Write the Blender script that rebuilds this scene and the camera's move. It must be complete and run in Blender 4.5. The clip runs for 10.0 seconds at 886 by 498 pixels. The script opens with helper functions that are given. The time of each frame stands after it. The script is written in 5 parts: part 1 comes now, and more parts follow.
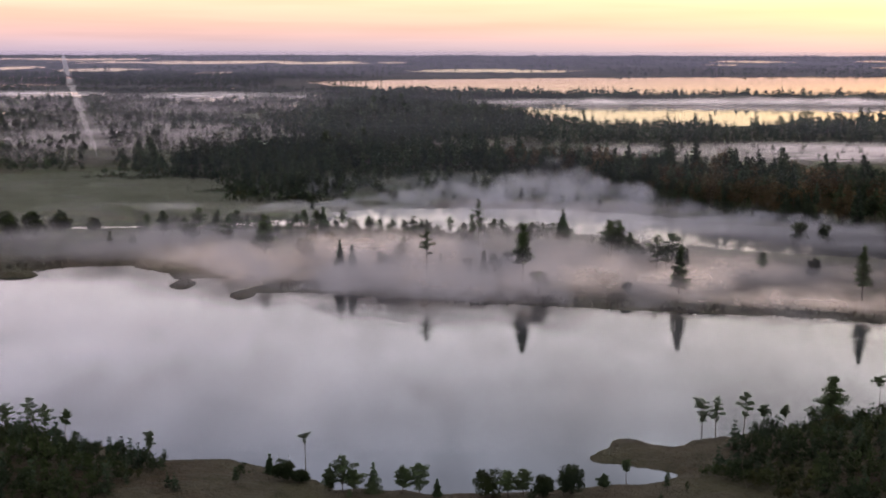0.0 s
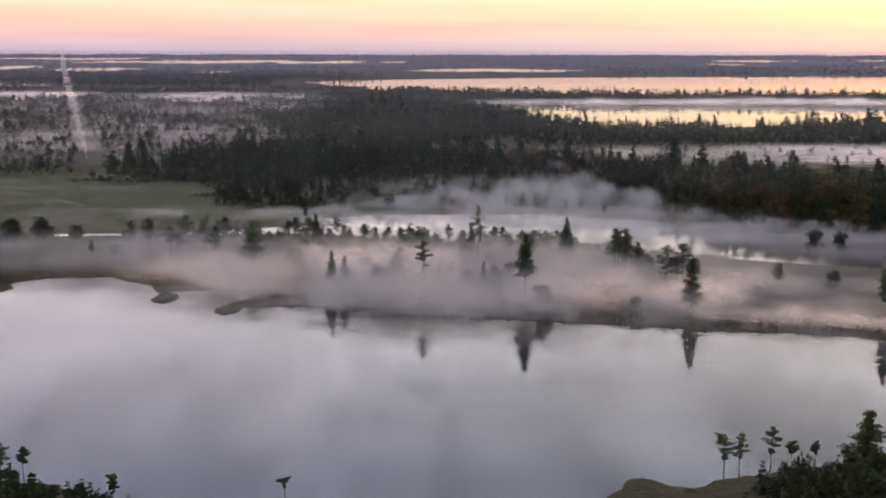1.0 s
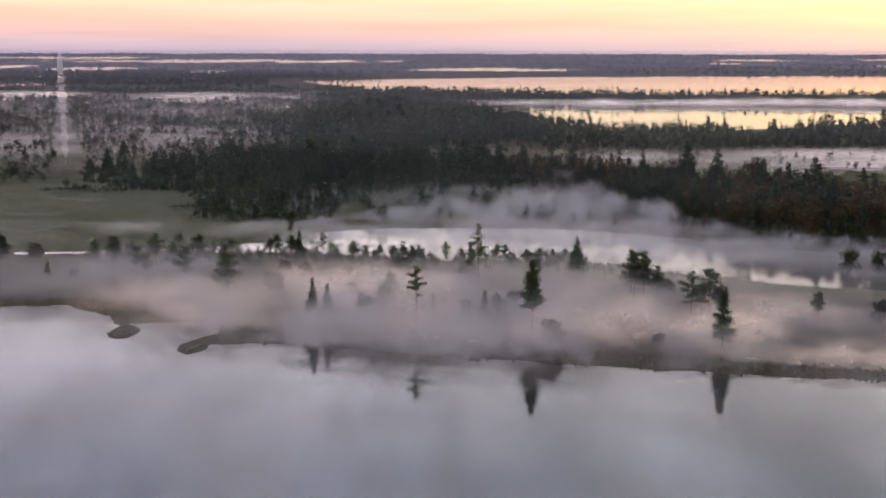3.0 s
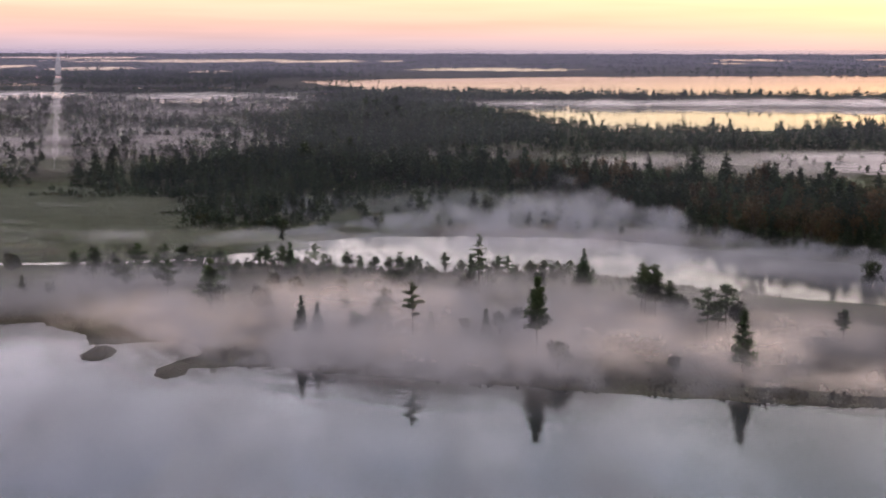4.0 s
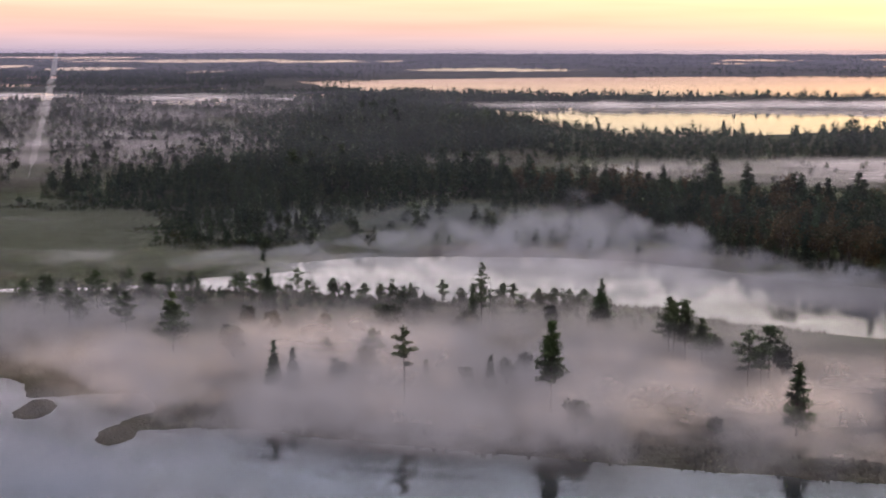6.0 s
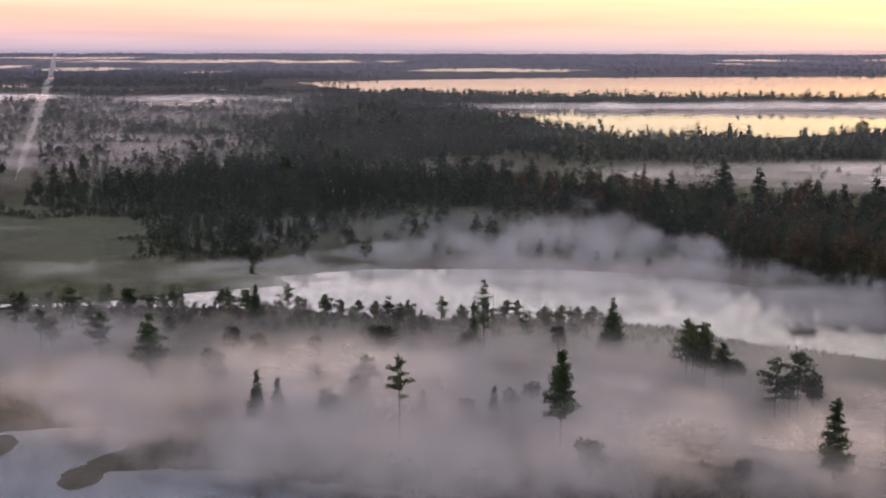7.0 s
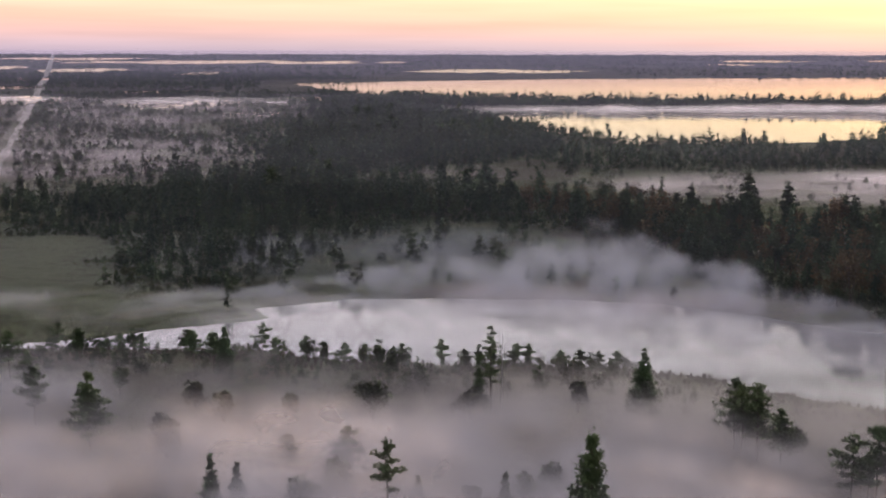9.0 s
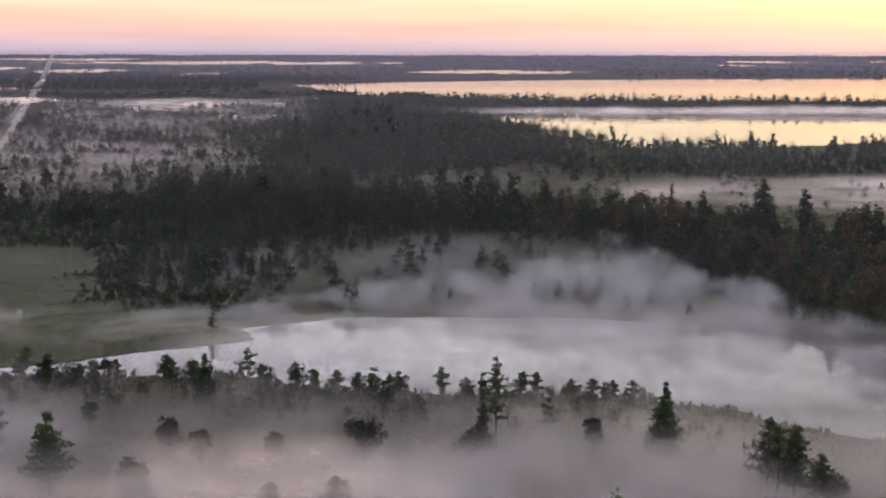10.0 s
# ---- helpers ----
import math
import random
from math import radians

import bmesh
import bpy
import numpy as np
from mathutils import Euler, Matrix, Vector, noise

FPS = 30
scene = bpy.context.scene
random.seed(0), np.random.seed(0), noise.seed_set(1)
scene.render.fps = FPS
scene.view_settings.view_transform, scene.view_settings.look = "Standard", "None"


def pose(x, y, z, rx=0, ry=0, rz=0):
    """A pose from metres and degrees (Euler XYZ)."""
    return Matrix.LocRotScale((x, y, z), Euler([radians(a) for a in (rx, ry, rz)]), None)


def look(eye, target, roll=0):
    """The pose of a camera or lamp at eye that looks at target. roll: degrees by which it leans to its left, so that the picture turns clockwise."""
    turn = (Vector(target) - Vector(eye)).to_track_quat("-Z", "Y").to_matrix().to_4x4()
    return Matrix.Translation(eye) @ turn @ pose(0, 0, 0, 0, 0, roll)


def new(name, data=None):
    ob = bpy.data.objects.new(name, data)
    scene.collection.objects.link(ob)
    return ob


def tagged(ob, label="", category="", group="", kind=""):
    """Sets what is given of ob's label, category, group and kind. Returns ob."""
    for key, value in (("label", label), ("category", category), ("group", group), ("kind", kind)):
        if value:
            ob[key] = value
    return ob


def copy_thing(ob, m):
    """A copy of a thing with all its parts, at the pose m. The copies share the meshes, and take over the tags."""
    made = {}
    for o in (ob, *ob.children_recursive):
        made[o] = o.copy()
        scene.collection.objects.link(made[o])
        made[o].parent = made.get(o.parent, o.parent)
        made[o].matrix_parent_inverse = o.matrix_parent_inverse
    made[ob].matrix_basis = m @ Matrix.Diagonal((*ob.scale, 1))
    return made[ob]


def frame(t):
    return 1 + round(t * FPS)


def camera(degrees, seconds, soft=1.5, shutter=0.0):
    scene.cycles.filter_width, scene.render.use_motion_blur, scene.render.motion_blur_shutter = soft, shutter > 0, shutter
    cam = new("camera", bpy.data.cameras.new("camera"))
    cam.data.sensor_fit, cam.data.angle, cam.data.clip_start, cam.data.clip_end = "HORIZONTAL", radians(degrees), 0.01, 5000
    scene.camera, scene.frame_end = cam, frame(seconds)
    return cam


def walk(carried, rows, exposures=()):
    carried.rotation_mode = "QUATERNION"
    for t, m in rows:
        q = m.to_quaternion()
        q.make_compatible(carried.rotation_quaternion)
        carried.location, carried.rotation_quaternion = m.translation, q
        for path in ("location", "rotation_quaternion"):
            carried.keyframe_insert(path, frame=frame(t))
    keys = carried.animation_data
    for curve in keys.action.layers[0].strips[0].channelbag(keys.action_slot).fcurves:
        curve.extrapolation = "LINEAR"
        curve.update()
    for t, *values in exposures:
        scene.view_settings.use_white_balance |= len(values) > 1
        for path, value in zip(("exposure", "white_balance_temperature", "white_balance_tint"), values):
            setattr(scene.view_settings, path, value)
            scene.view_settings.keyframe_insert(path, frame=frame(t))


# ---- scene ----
cam = camera(39.2, 10.0, soft=1.95)
PATH = [
    (0.0, -0.08, 0.28, 41.86, -8.93, 0.0),
    (2.5, 0.83, 32.45, 42.20, -8.994, -0.005),
    (4.0, 1.22, 52.18, 42.44, -9.015, -0.005),
    (5.5, 1.52, 72.24, 42.71, -9.021, -0.003),
    (7.0, 1.70, 92.62, 43.01, -9.014, 0.001),
    (8.5, 1.78, 113.33, 43.35, -8.994, 0.006),
    (10.0, 1.75, 134.37, 43.71, -8.96, 0.014),
]
LEAN = 0.1


def stand(x, y, z, pitch, yaw):
    turn = Euler((radians(90 + pitch), 0, radians(yaw))).to_matrix().to_4x4()
    return Matrix.Translation((x, y, z)) @ turn @ pose(0, 0, 0, 0, 0, LEAN)


walk(cam, [(t, stand(x, y, z, pitch, yaw)) for t, x, y, z, pitch, yaw in PATH])
scene.view_settings.exposure = 0.07
scene.cycles.transparent_max_bounces = 160

# ---- light: the sky before sunrise, glowing low ahead and to the right ----
SUN_AZIMUTH = radians(28)  # clockwise from the camera's way
SUN_ELEVATION = radians(3)


def make_sky():
    world = bpy.data.worlds.new("dawn_sky")
    scene.world = world
    world.use_nodes = True
    nt = world.node_tree
    nt.nodes.clear()
    N, L = nt.nodes.new, nt.links.new
    out, back = N("ShaderNodeOutputWorld"), N("ShaderNodeBackground")
    sky = N("ShaderNodeTexSky")
    sky.sky_type, sky.sun_disc = "NISHITA", False
    sky.sun_elevation, sky.sun_rotation = SUN_ELEVATION, SUN_AZIMUTH
    sky.air_density, sky.dust_density = 1.0, 2.0
    coord, sep = N("ShaderNodeTexCoord"), N("ShaderNodeSeparateXYZ")
    L(coord.outputs["Generated"], sep.inputs[0])
    height = N("ShaderNodeMapRange")
    height.inputs["From Min"].default_value, height.inputs["From Max"].default_value = 0.0, 1.0
    L(sep.outputs["Z"], height.inputs["Value"])
    ramp = N("ShaderNodeValToRGB")
    ramp.color_ramp.interpolation = "LINEAR"
    stops = [
        (0.0, (0.60, 0.51, 0.61)), (0.006, (0.71, 0.57, 0.63)), (0.015, (0.95, 0.65, 0.60)), (0.0275, (1.07, 0.745, 0.56)),
        (0.0425, (1.14, 0.92, 0.63)), (0.075, (1.30, 1.12, 0.88)), (0.15, (1.54, 1.40, 1.40)), (0.23, (1.50, 1.45, 1.60)),
        (0.33, (0.98, 1.07, 1.36)), (0.42, (1.02, 1.10, 1.34)), (0.6, (1.30, 1.24, 1.28)), (1.0, (1.24, 1.18, 1.22)),
    ]
    els = ramp.color_ramp.elements
    els[0].position, els[0].color = stops[0][0], (*stops[0][1], 1)
    els[1].position, els[1].color = stops[-1][0], (*stops[-1][1], 1)
    for p, c in stops[1:-1]:
        els.new(p).color = (*c, 1)
    L(height.outputs[0], ramp.inputs[0])
    # faint long streaks of high cloud
    stretch = N("ShaderNodeMapping")
    stretch.inputs["Scale"].default_value = (1.5, 1.5, 26)
    L(coord.outputs["Generated"], stretch.inputs[0])
    cloud = N("ShaderNodeTexNoise")
    cloud.inputs["Scale"].default_value, cloud.inputs["Detail"].default_value = 2.6, 5
    L(stretch.outputs[0], cloud.inputs["Vector"])
    streak = N("ShaderNodeMapRange")
    streak.inputs["From Min"].default_value, streak.inputs["From Max"].default_value = 0.42, 0.7
    streak.inputs["To Min"].default_value, streak.inputs["To Max"].default_value = 1.0, 0.86
    L(cloud.outputs["Fac"], streak.inputs["Value"])
    # broad veils of cloud higher up, drawn out along the camera's way
    up = N("ShaderNodeMath")
    up.operation = "ADD"
    up.inputs[1].default_value = 0.06
    L(sep.outputs["Z"], up.inputs[0])
    flat = N("ShaderNodeVectorMath")
    flat.operation = "DIVIDE"
    spread = N("ShaderNodeCombineXYZ")
    L(up.outputs[0], spread.inputs[0]), L(up.outputs[0], spread.inputs[1])
    spread.inputs[2].default_value = 1.0
    L(coord.outputs["Generated"], flat.inputs[0]), L(spread.outputs[0], flat.inputs[1])
    drawn = N("ShaderNodeMapping")
    drawn.inputs["Scale"].default_value = (3.8, 1.2, 0.0)
    drawn.inputs["Rotation"].default_value = (0, 0, radians(8))
    L(flat.outputs[0], drawn.inputs[0])
    veil = N("ShaderNodeTexNoise")
    veil.inputs["Scale"].default_value, veil.inputs["Detail"].default_value, veil.inputs["Roughness"].default_value = 1.0, 4, 0.5
    veil.inputs["Distortion"].default_value = 0.35
    L(drawn.outputs[0], veil.inputs["Vector"])
    patch = N("ShaderNodeMapRange")
    patch.inputs["From Min"].default_value, patch.inputs["From Max"].default_value = 0.34, 0.68
    patch.inputs["To Min"].default_value, patch.inputs["To Max"].default_value = 0.70, 1.22
    L(veil.outputs["Fac"], patch.inputs["Value"])
    high = N("ShaderNodeMapRange")
    high.interpolation_type = "SMOOTHSTEP"
    high.inputs["From Min"].default_value, high.inputs["From Max"].default_value = 0.17, 0.30
    L(sep.outputs["Z"], high.inputs["Value"])
    veiled = N("ShaderNodeMix")
    veiled.data_type = "FLOAT"
    veiled.inputs["A"].default_value = 1.0
    L(high.outputs[0], veiled.inputs["Factor"]), L(patch.outputs[0], veiled.inputs["B"])
    # the side of the sun is yellower
    warm = N("ShaderNodeMapRange")
    warm.inputs["From Min"].default_value, warm.inputs["From Max"].default_value = -0.4, 0.5
    L(sep.outputs["X"], warm.inputs["Value"])
    tint = N("ShaderNodeMix")
    tint.data_type = "RGBA"
    tint.inputs["A"].default_value, tint.inputs["B"].default_value = (1.0, 0.93, 0.99, 1), (1.02, 1.02, 0.93, 1)
    L(warm.outputs[0], tint.inputs["Factor"])

    def times(a, b):
        m = N("ShaderNodeMix")
        m.data_type, m.blend_type = "RGBA", "MULTIPLY"
        m.inputs["Factor"].default_value = 1
        L(a, m.inputs["A"]), L(b, m.inputs["B"])
        return m.outputs["Result"]

    shaded = times(times(ramp.outputs[0], tint.outputs["Result"]), streak.outputs[0])
    shaded = times(shaded, veiled.outputs[0])
    both = N("ShaderNodeMix")
    both.data_type, both.blend_type = "RGBA", "ADD"
    both.inputs["Factor"].default_value = 0.02
    L(shaded, both.inputs["A"]), L(sky.outputs[0], both.inputs["B"])
    L(both.outputs["Result"], back.inputs["Color"])
    back.inputs["Strength"].default_value = 1.0
    L(back.outputs[0], out.inputs["Surface"])


make_sky()
sun = new("sun", bpy.data.lights.new("sun", "SUN"))
sun.data.energy, sun.data.angle, sun.data.color = 0.6, radians(16), (1.0, 0.68, 0.44)
sun.matrix_world = look((0, 0, 0), (-math.sin(SUN_AZIMUTH) * math.cos(SUN_ELEVATION), -math.cos(SUN_AZIMUTH) * math.cos(SUN_ELEVATION), -math.sin(SUN_ELEVATION)))
sun.location = (300, 600, 200)


# ---- materials ----
class Nodes:
    """A small helper round a material's node tree."""

    def __init__(self, name):
        self.mat = bpy.data.materials.new(name)
        self.mat.use_nodes = True
        self.tree = self.mat.node_tree
        self.tree.nodes.clear()
        self.out = self.add("ShaderNodeOutputMaterial")

    def add(self, kind, **values):
        n = self.tree.nodes.new(kind)
        for k, v in values.items():
            n.inputs[k.replace("_", " ")].default_value = v
        return n

    def link(self, a, b):
        self.tree.links.new(a, b)

    def noise(self, vec, scale, detail=4.0, rough=0.55, shift=0.0):
        n = self.add("ShaderNodeTexNoise", Scale=scale, Detail=detail, Roughness=rough)
        if shift:
            m = self.add("ShaderNodeMapping")
            m.inputs["Location"].default_value = (shift, -shift, shift * 0.3)
            self.link(vec, m.inputs[0])
            vec = m.outputs[0]
        self.link(vec, n.inputs["Vector"])
        return n.outputs["Fac"]

    def ramp(self, fac, *stops):
        r = self.add("ShaderNodeValToRGB")
        els = r.color_ramp.elements
        els[0].position, els[0].color = stops[0][0], (*stops[0][1], 1)
        els[1].position, els[1].color = stops[-1][0], (*stops[-1][1], 1)
        for p, c in stops[1:-1]:
            els.new(p).color = (*c, 1)
        self.link(fac, r.inputs[0])
        return r.outputs[0]

    def mix(self, fac, a, b):
        m = self.add("ShaderNodeMix")
        m.data_type = "RGBA"
        for v, s in ((fac, "Factor"), (a, "A"), (b, "B")):
            if hasattr(v, "is_linked"):
                self.link(v, m.inputs[s])
            else:
                m.inputs[s].default_value = v if s == "Factor" else (*v, 1)
        return m.outputs["Result"]

    def span(self, v, a, b, c=0.0, d=1.0, smooth=False):
        m = self.add("ShaderNodeMapRange")
        if smooth:
            m.interpolation_type = "SMOOTHSTEP"
        for n, x in zip(("From Min", "From Max", "To Min", "To Max"), (a, b, c, d)):
            m.inputs[n].default_value = x
        self.link(v, m.inputs["Value"])
        return m.outputs[0]

    def math(self, op, a, b):
        m = self.add("ShaderNodeMath")
        m.operation = op
        for k, v in enumerate((a, b)):
            if hasattr(v, "is_linked"):
                self.link(v, m.inputs[k])
            else:
                m.inputs[k].default_value = v
        return m.outputs[0]

    def place(self):
        return self.add("ShaderNodeNewGeometry").outputs["Position"]

    def finish(self, colour, rough=0.9, bump=None, strength=0.3, distance=0.1, **more):
        p = self.add("ShaderNodeBsdfPrincipled", Roughness=rough, **more)
        if hasattr(colour, "is_linked"):
            self.link(colour, p.inputs["Base Color"])
        else:
            p.inputs["Base Color"].default_value = (*colour, 1)
        if bump is not None:
            b = self.add("ShaderNodeBump", Strength=strength, Distance=distance)
            self.link(bump, b.inputs["Height"])
            self.link(b.outputs[0], p.inputs["Normal"])
        self.link(p.outputs[0], self.out.inputs["Surface"])
        return self.mat


def bog_material():
    n = Nodes("bog_moss_and_sedge")
    p = n.place()
    wide, mid, small, fine = n.noise(p, 0.014, 5), n.noise(p, 0.09, 6, 0.65, shift=31), n.noise(p, 0.45, 5, 0.6, shift=17), n.noise(p, 2.4, 4, shift=7)
    moss = n.ramp(mid, (0.32, (0.020, 0.027, 0.010)), (0.5, (0.032, 0.042, 0.016)), (0.68, (0.048, 0.042, 0.020)))
    heath = n.ramp(mid, (0.32, (0.024, 0.016, 0.010)), (0.52, (0.039, 0.036, 0.025)), (0.7, (0.034, 0.035, 0.018)))
    split = n.add("ShaderNodeSeparateXYZ")
    n.link(p, split.inputs[0])
    # Near heath, and the capes' mist veil put into the ground colour.
    browner = n.math("MAXIMUM", n.span(wide, 0.50, 0.62), n.span(split.outputs["Y"], 244, 262, 1.0, 0.0))
    base = n.mix(browner, moss, heath)
    # the open sedge meadow beside the wood is paler
    across = n.math("MULTIPLY", n.math("ADD", split.outputs["X"], 120.0), 0.0125)
    along = n.math("MULTIPLY", n.math("ADD", split.outputs["Y"], -376.0), 0.0175)
    ring = n.math("ADD", n.math("ADD", n.math("MULTIPLY", across, across), n.math("MULTIPLY", along, along)), n.math("MULTIPLY", n.math("SUBTRACT", mid, 0.5), 1.2))
    sedge = n.ramp(small, (0.3, (0.044, 0.052, 0.036)), (0.7, (0.072, 0.078, 0.055)))
    base = n.mix(n.span(ring, 0.6, 1.1, 0.9, 0.0, smooth=True), base, sedge)
    base = n.mix(n.span(small, 0.5, 0.7, 0.0, 0.75), base, (0.016, 0.017, 0.009))
    base = n.mix(n.span(fine, 0.5, 0.75, 0.0, 0.6), base, (0.056, 0.046, 0.024))
    bump = n.math("ADD", n.math("MULTIPLY", small, 2.0), fine)
    return n.finish(base, 0.95, bump, 0.9, 0.45, Specular_IOR_Level=0.12)


def forest_floor_material():
    n = Nodes("far_wooded_land")
    p = n.place()
    mid, wide = n.noise(p, 0.03, 6, 0.65), n.noise(p, 0.004, 4, shift=11)
    base = n.ramp(mid, (0.35, (0.012, 0.014, 0.010)), (0.6, (0.028, 0.029, 0.020)), (0.8, (0.055, 0.048, 0.036)))
    base = n.mix(n.span(wide, 0.52, 0.68, 0, 0.5), base, (0.06, 0.05, 0.042))
    return n.finish(base, 0.95, mid, 1.0, 3.0, Specular_IOR_Level=0.12)


def water_material(name, rough):
    n = Nodes(name)
    p = n.place()
    calm = n.noise(p, 0.6, 3, 0.5)
    return n.finish((0.012, 0.014, 0.016), rough, calm, 0.02, 0.02, IOR=1.33, Specular_IOR_Level=0.85)


def needle_material(name, dark, light, dry, cool=(0.014, 0.024, 0.019)):
    """Foliage that lets some light through; its green wanders from tree to tree and from spray to spray."""
    n = Nodes(name)
    g = n.add("ShaderNodeNewGeometry")
    info = n.add("ShaderNodeObjectInfo")
    p = g.outputs["Position"]
    base = n.mix(n.span(g.outputs["Random Per Island"], 0.0, 1.0, 0.2, 0.8), dark, light)
    base = n.mix(n.span(n.noise(p, 0.16, 2), 0.5, 0.68, 0, 0.45), base, dry)
    base = n.mix(n.span(n.noise(p, 0.11, 2, shift=40), 0.5, 0.66, 0, 0.6), base, cool)
    base = n.mix(n.span(info.outputs["Random"], 0, 1, 0, 0.3), base, dark)
    deeper = tuple(0.6 * c for c in dark)
    base = n.mix(n.span(n.noise(p, 0.24, 1, shift=5), 0.42, 0.62, 0, 0.75), base, deeper)
    skin = n.add("ShaderNodeBsdfPrincipled", Roughness=0.85, Specular_IOR_Level=0.12)
    through_leaf, both = n.add("ShaderNodeBsdfTranslucent"), n.add("ShaderNodeMixShader", Fac=0.25)
    half, crown, unit = n.add("ShaderNodeVectorMath"), n.add("ShaderNodeVectorMath"), n.add("ShaderNodeVectorMath")
    half.operation, crown.operation, unit.operation = "SCALE", "ADD", "NORMALIZE"
    half.inputs["Scale"].default_value, crown.inputs[1].default_value = 0.5, (0, 0, 0.75)
    n.link(g.outputs["Normal"], half.inputs[0]), n.link(half.outputs[0], crown.inputs[0]), n.link(crown.outputs[0], unit.inputs[0])
    n.link(unit.outputs[0], skin.inputs["Normal"])
    n.link(base, skin.inputs["Base Color"]), n.link(base, through_leaf.inputs["Color"])
    n.link(skin.outputs[0], both.inputs[1]), n.link(through_leaf.outputs[0], both.inputs[2])
    n.link(both.outputs[0], n.out.inputs["Surface"])
    return n.mat


def bark_material():
    n = Nodes("pine_bark")
    p = n.place()
    base = n.ramp(n.noise(p, 4.0, 5), (0.3, (0.030, 0.024, 0.020)), (0.6, (0.065, 0.049, 0.038)), (0.8, (0.10, 0.078, 0.064)))
    return n.finish(base, 0.9, n.noise(p, 14, 4), 0.6, 0.03)


def grey_wood_material():
    n = Nodes("weathered_dead_wood")
    p = n.place()
    return n.finish(n.ramp(n.noise(p, 6, 4), (0.3, (0.10, 0.095, 0.09)), (0.7, (0.2, 0.19, 0.18))), 0.9)


def track_material():
    n = Nodes("pale_cleared_track")
    p = n.place()
    base = n.ramp(n.noise(p, 0.08, 6, 0.7), (0.3, (0.08, 0.075, 0.065)), (0.55, (0.20, 0.185, 0.17)), (0.8, (0.30, 0.285, 0.275)))
    return n.finish(base, 0.95, n.noise(p, 0.7, 5), 0.5, 0.3)


def mist_material(name, most, low, high, grain=0.05, stretch=(1.0, 0.38, 0.8), top=0.25, tint=(0.86, 0.84, 0.86), soft=0.45, ball=False, ragged=0.9, under=0.4, floor=0.12):
    """Droplets whose tint holds light or shade, thinning towards the bank's rim and its top, in drifting wisps."""
    n = Nodes(name)
    coord = n.add("ShaderNodeTexCoord")
    sep = n.add("ShaderNodeSeparateXYZ")
    n.link(coord.outputs["Generated"], sep.inputs[0])
    x = n.math("MULTIPLY_ADD", sep.outputs["X"], 2.0)
    x.node.inputs[2].default_value = -1.0
    y = n.math("MULTIPLY_ADD", sep.outputs["Y"], 2.0)
    y.node.inputs[2].default_value = -1.0
    square = n.math("ADD", n.math("MULTIPLY", x, x), n.math("MULTIPLY", y, y))
    if ball:
        square = n.math("ADD", square, n.math("MULTIPLY", sep.outputs["Z"], sep.outputs["Z"]))
    r = n.math("SQRT", square, 0.0)
    m = n.add("ShaderNodeMapping")
    m.inputs["Scale"].default_value = stretch
    n.link(n.place(), m.inputs[0])
    wisps, billows = n.noise(m.outputs[0], grain, 5, 0.6), n.noise(m.outputs[0], grain * 0.35, 3, 0.5, shift=23)
    rim = n.math("ADD", r, n.math("MULTIPLY", n.math("SUBTRACT", billows, 0.5), ragged))
    edge = n.span(rim, 1.0 - soft, 0.98, 1.0, 0.0, smooth=True)
    rise = n.math("ADD", sep.outputs["Z"], n.math("MULTIPLY", n.math("SUBTRACT", billows, 0.5), 1.1))
    thin = n.span(rise, top, 1.0, 1.0, 0.06, smooth=True)
    a = n.math("MULTIPLY", n.math("MULTIPLY", edge, thin), n.span(wisps, low, high, floor, 1.0, smooth=True))
    hard = n.span(r, 0.9, 1.0, 1.0, 0.0)
    a = n.math("MULTIPLY", n.math("MULTIPLY", a, hard), most)
    clear, both = n.add("ShaderNodeBsdfTransparent"), n.add("ShaderNodeMixShader")
    drops = n.add("ShaderNodeMixShader", Fac=under)
    up, below = n.add("ShaderNodeBsdfDiffuse", Color=(*tint, 1)), n.add("ShaderNodeBsdfTranslucent", Color=(*tint, 1))
    n.link(up.outputs[0], drops.inputs[1]), n.link(below.outputs[0], drops.inputs[2])
    n.link(a, both.inputs[0]), n.link(clear.outputs[0], both.inputs[1]), n.link(drops.outputs[0], both.inputs[2])
    n.link(both.outputs[0], n.out.inputs["Surface"])
    return n.mat


BOG, WOODED, WATER = bog_material(), forest_floor_material(), water_material("still_lake_water", 0.04)
FAR_WATER = water_material("breezy_far_lake_water", 0.04)
PINE = needle_material("pine_needles", (0.030, 0.046, 0.021), (0.043, 0.062, 0.027), (0.066, 0.053, 0.028))
SPRUCE = needle_material("spruce_needles", (0.025, 0.040, 0.022), (0.036, 0.053, 0.028), (0.054, 0.045, 0.027))
# Lighter, greener copies of the needles above, for trees standing singly.
LONE_PINE = needle_material("lighter_pine_needles", (0.046, 0.070, 0.030), (0.070, 0.100, 0.042), (0.085, 0.075, 0.036), cool=(0.030, 0.050, 0.030))
LONE_SPRUCE = needle_material("lighter_spruce_needles", (0.038, 0.062, 0.030), (0.058, 0.088, 0.040), (0.070, 0.066, 0.034), cool=(0.026, 0.045, 0.030))
BIRCH = needle_material("birch_leaves", (0.013, 0.022, 0.007), (0.034, 0.046, 0.014), (0.068, 0.046, 0.016))
# Birches added with warm backlight put into their brown leaf colour.
BACKLIT = needle_material("backlit_birch_leaves", (0.058, 0.042, 0.019), (0.088, 0.060, 0.027), (0.105, 0.056, 0.024), cool=(0.042, 0.042, 0.020))
SEDGE = needle_material("dry_sedge", (0.033, 0.029, 0.019), (0.052, 0.045, 0.030), (0.052, 0.041, 0.027), cool=(0.038, 0.037, 0.022))
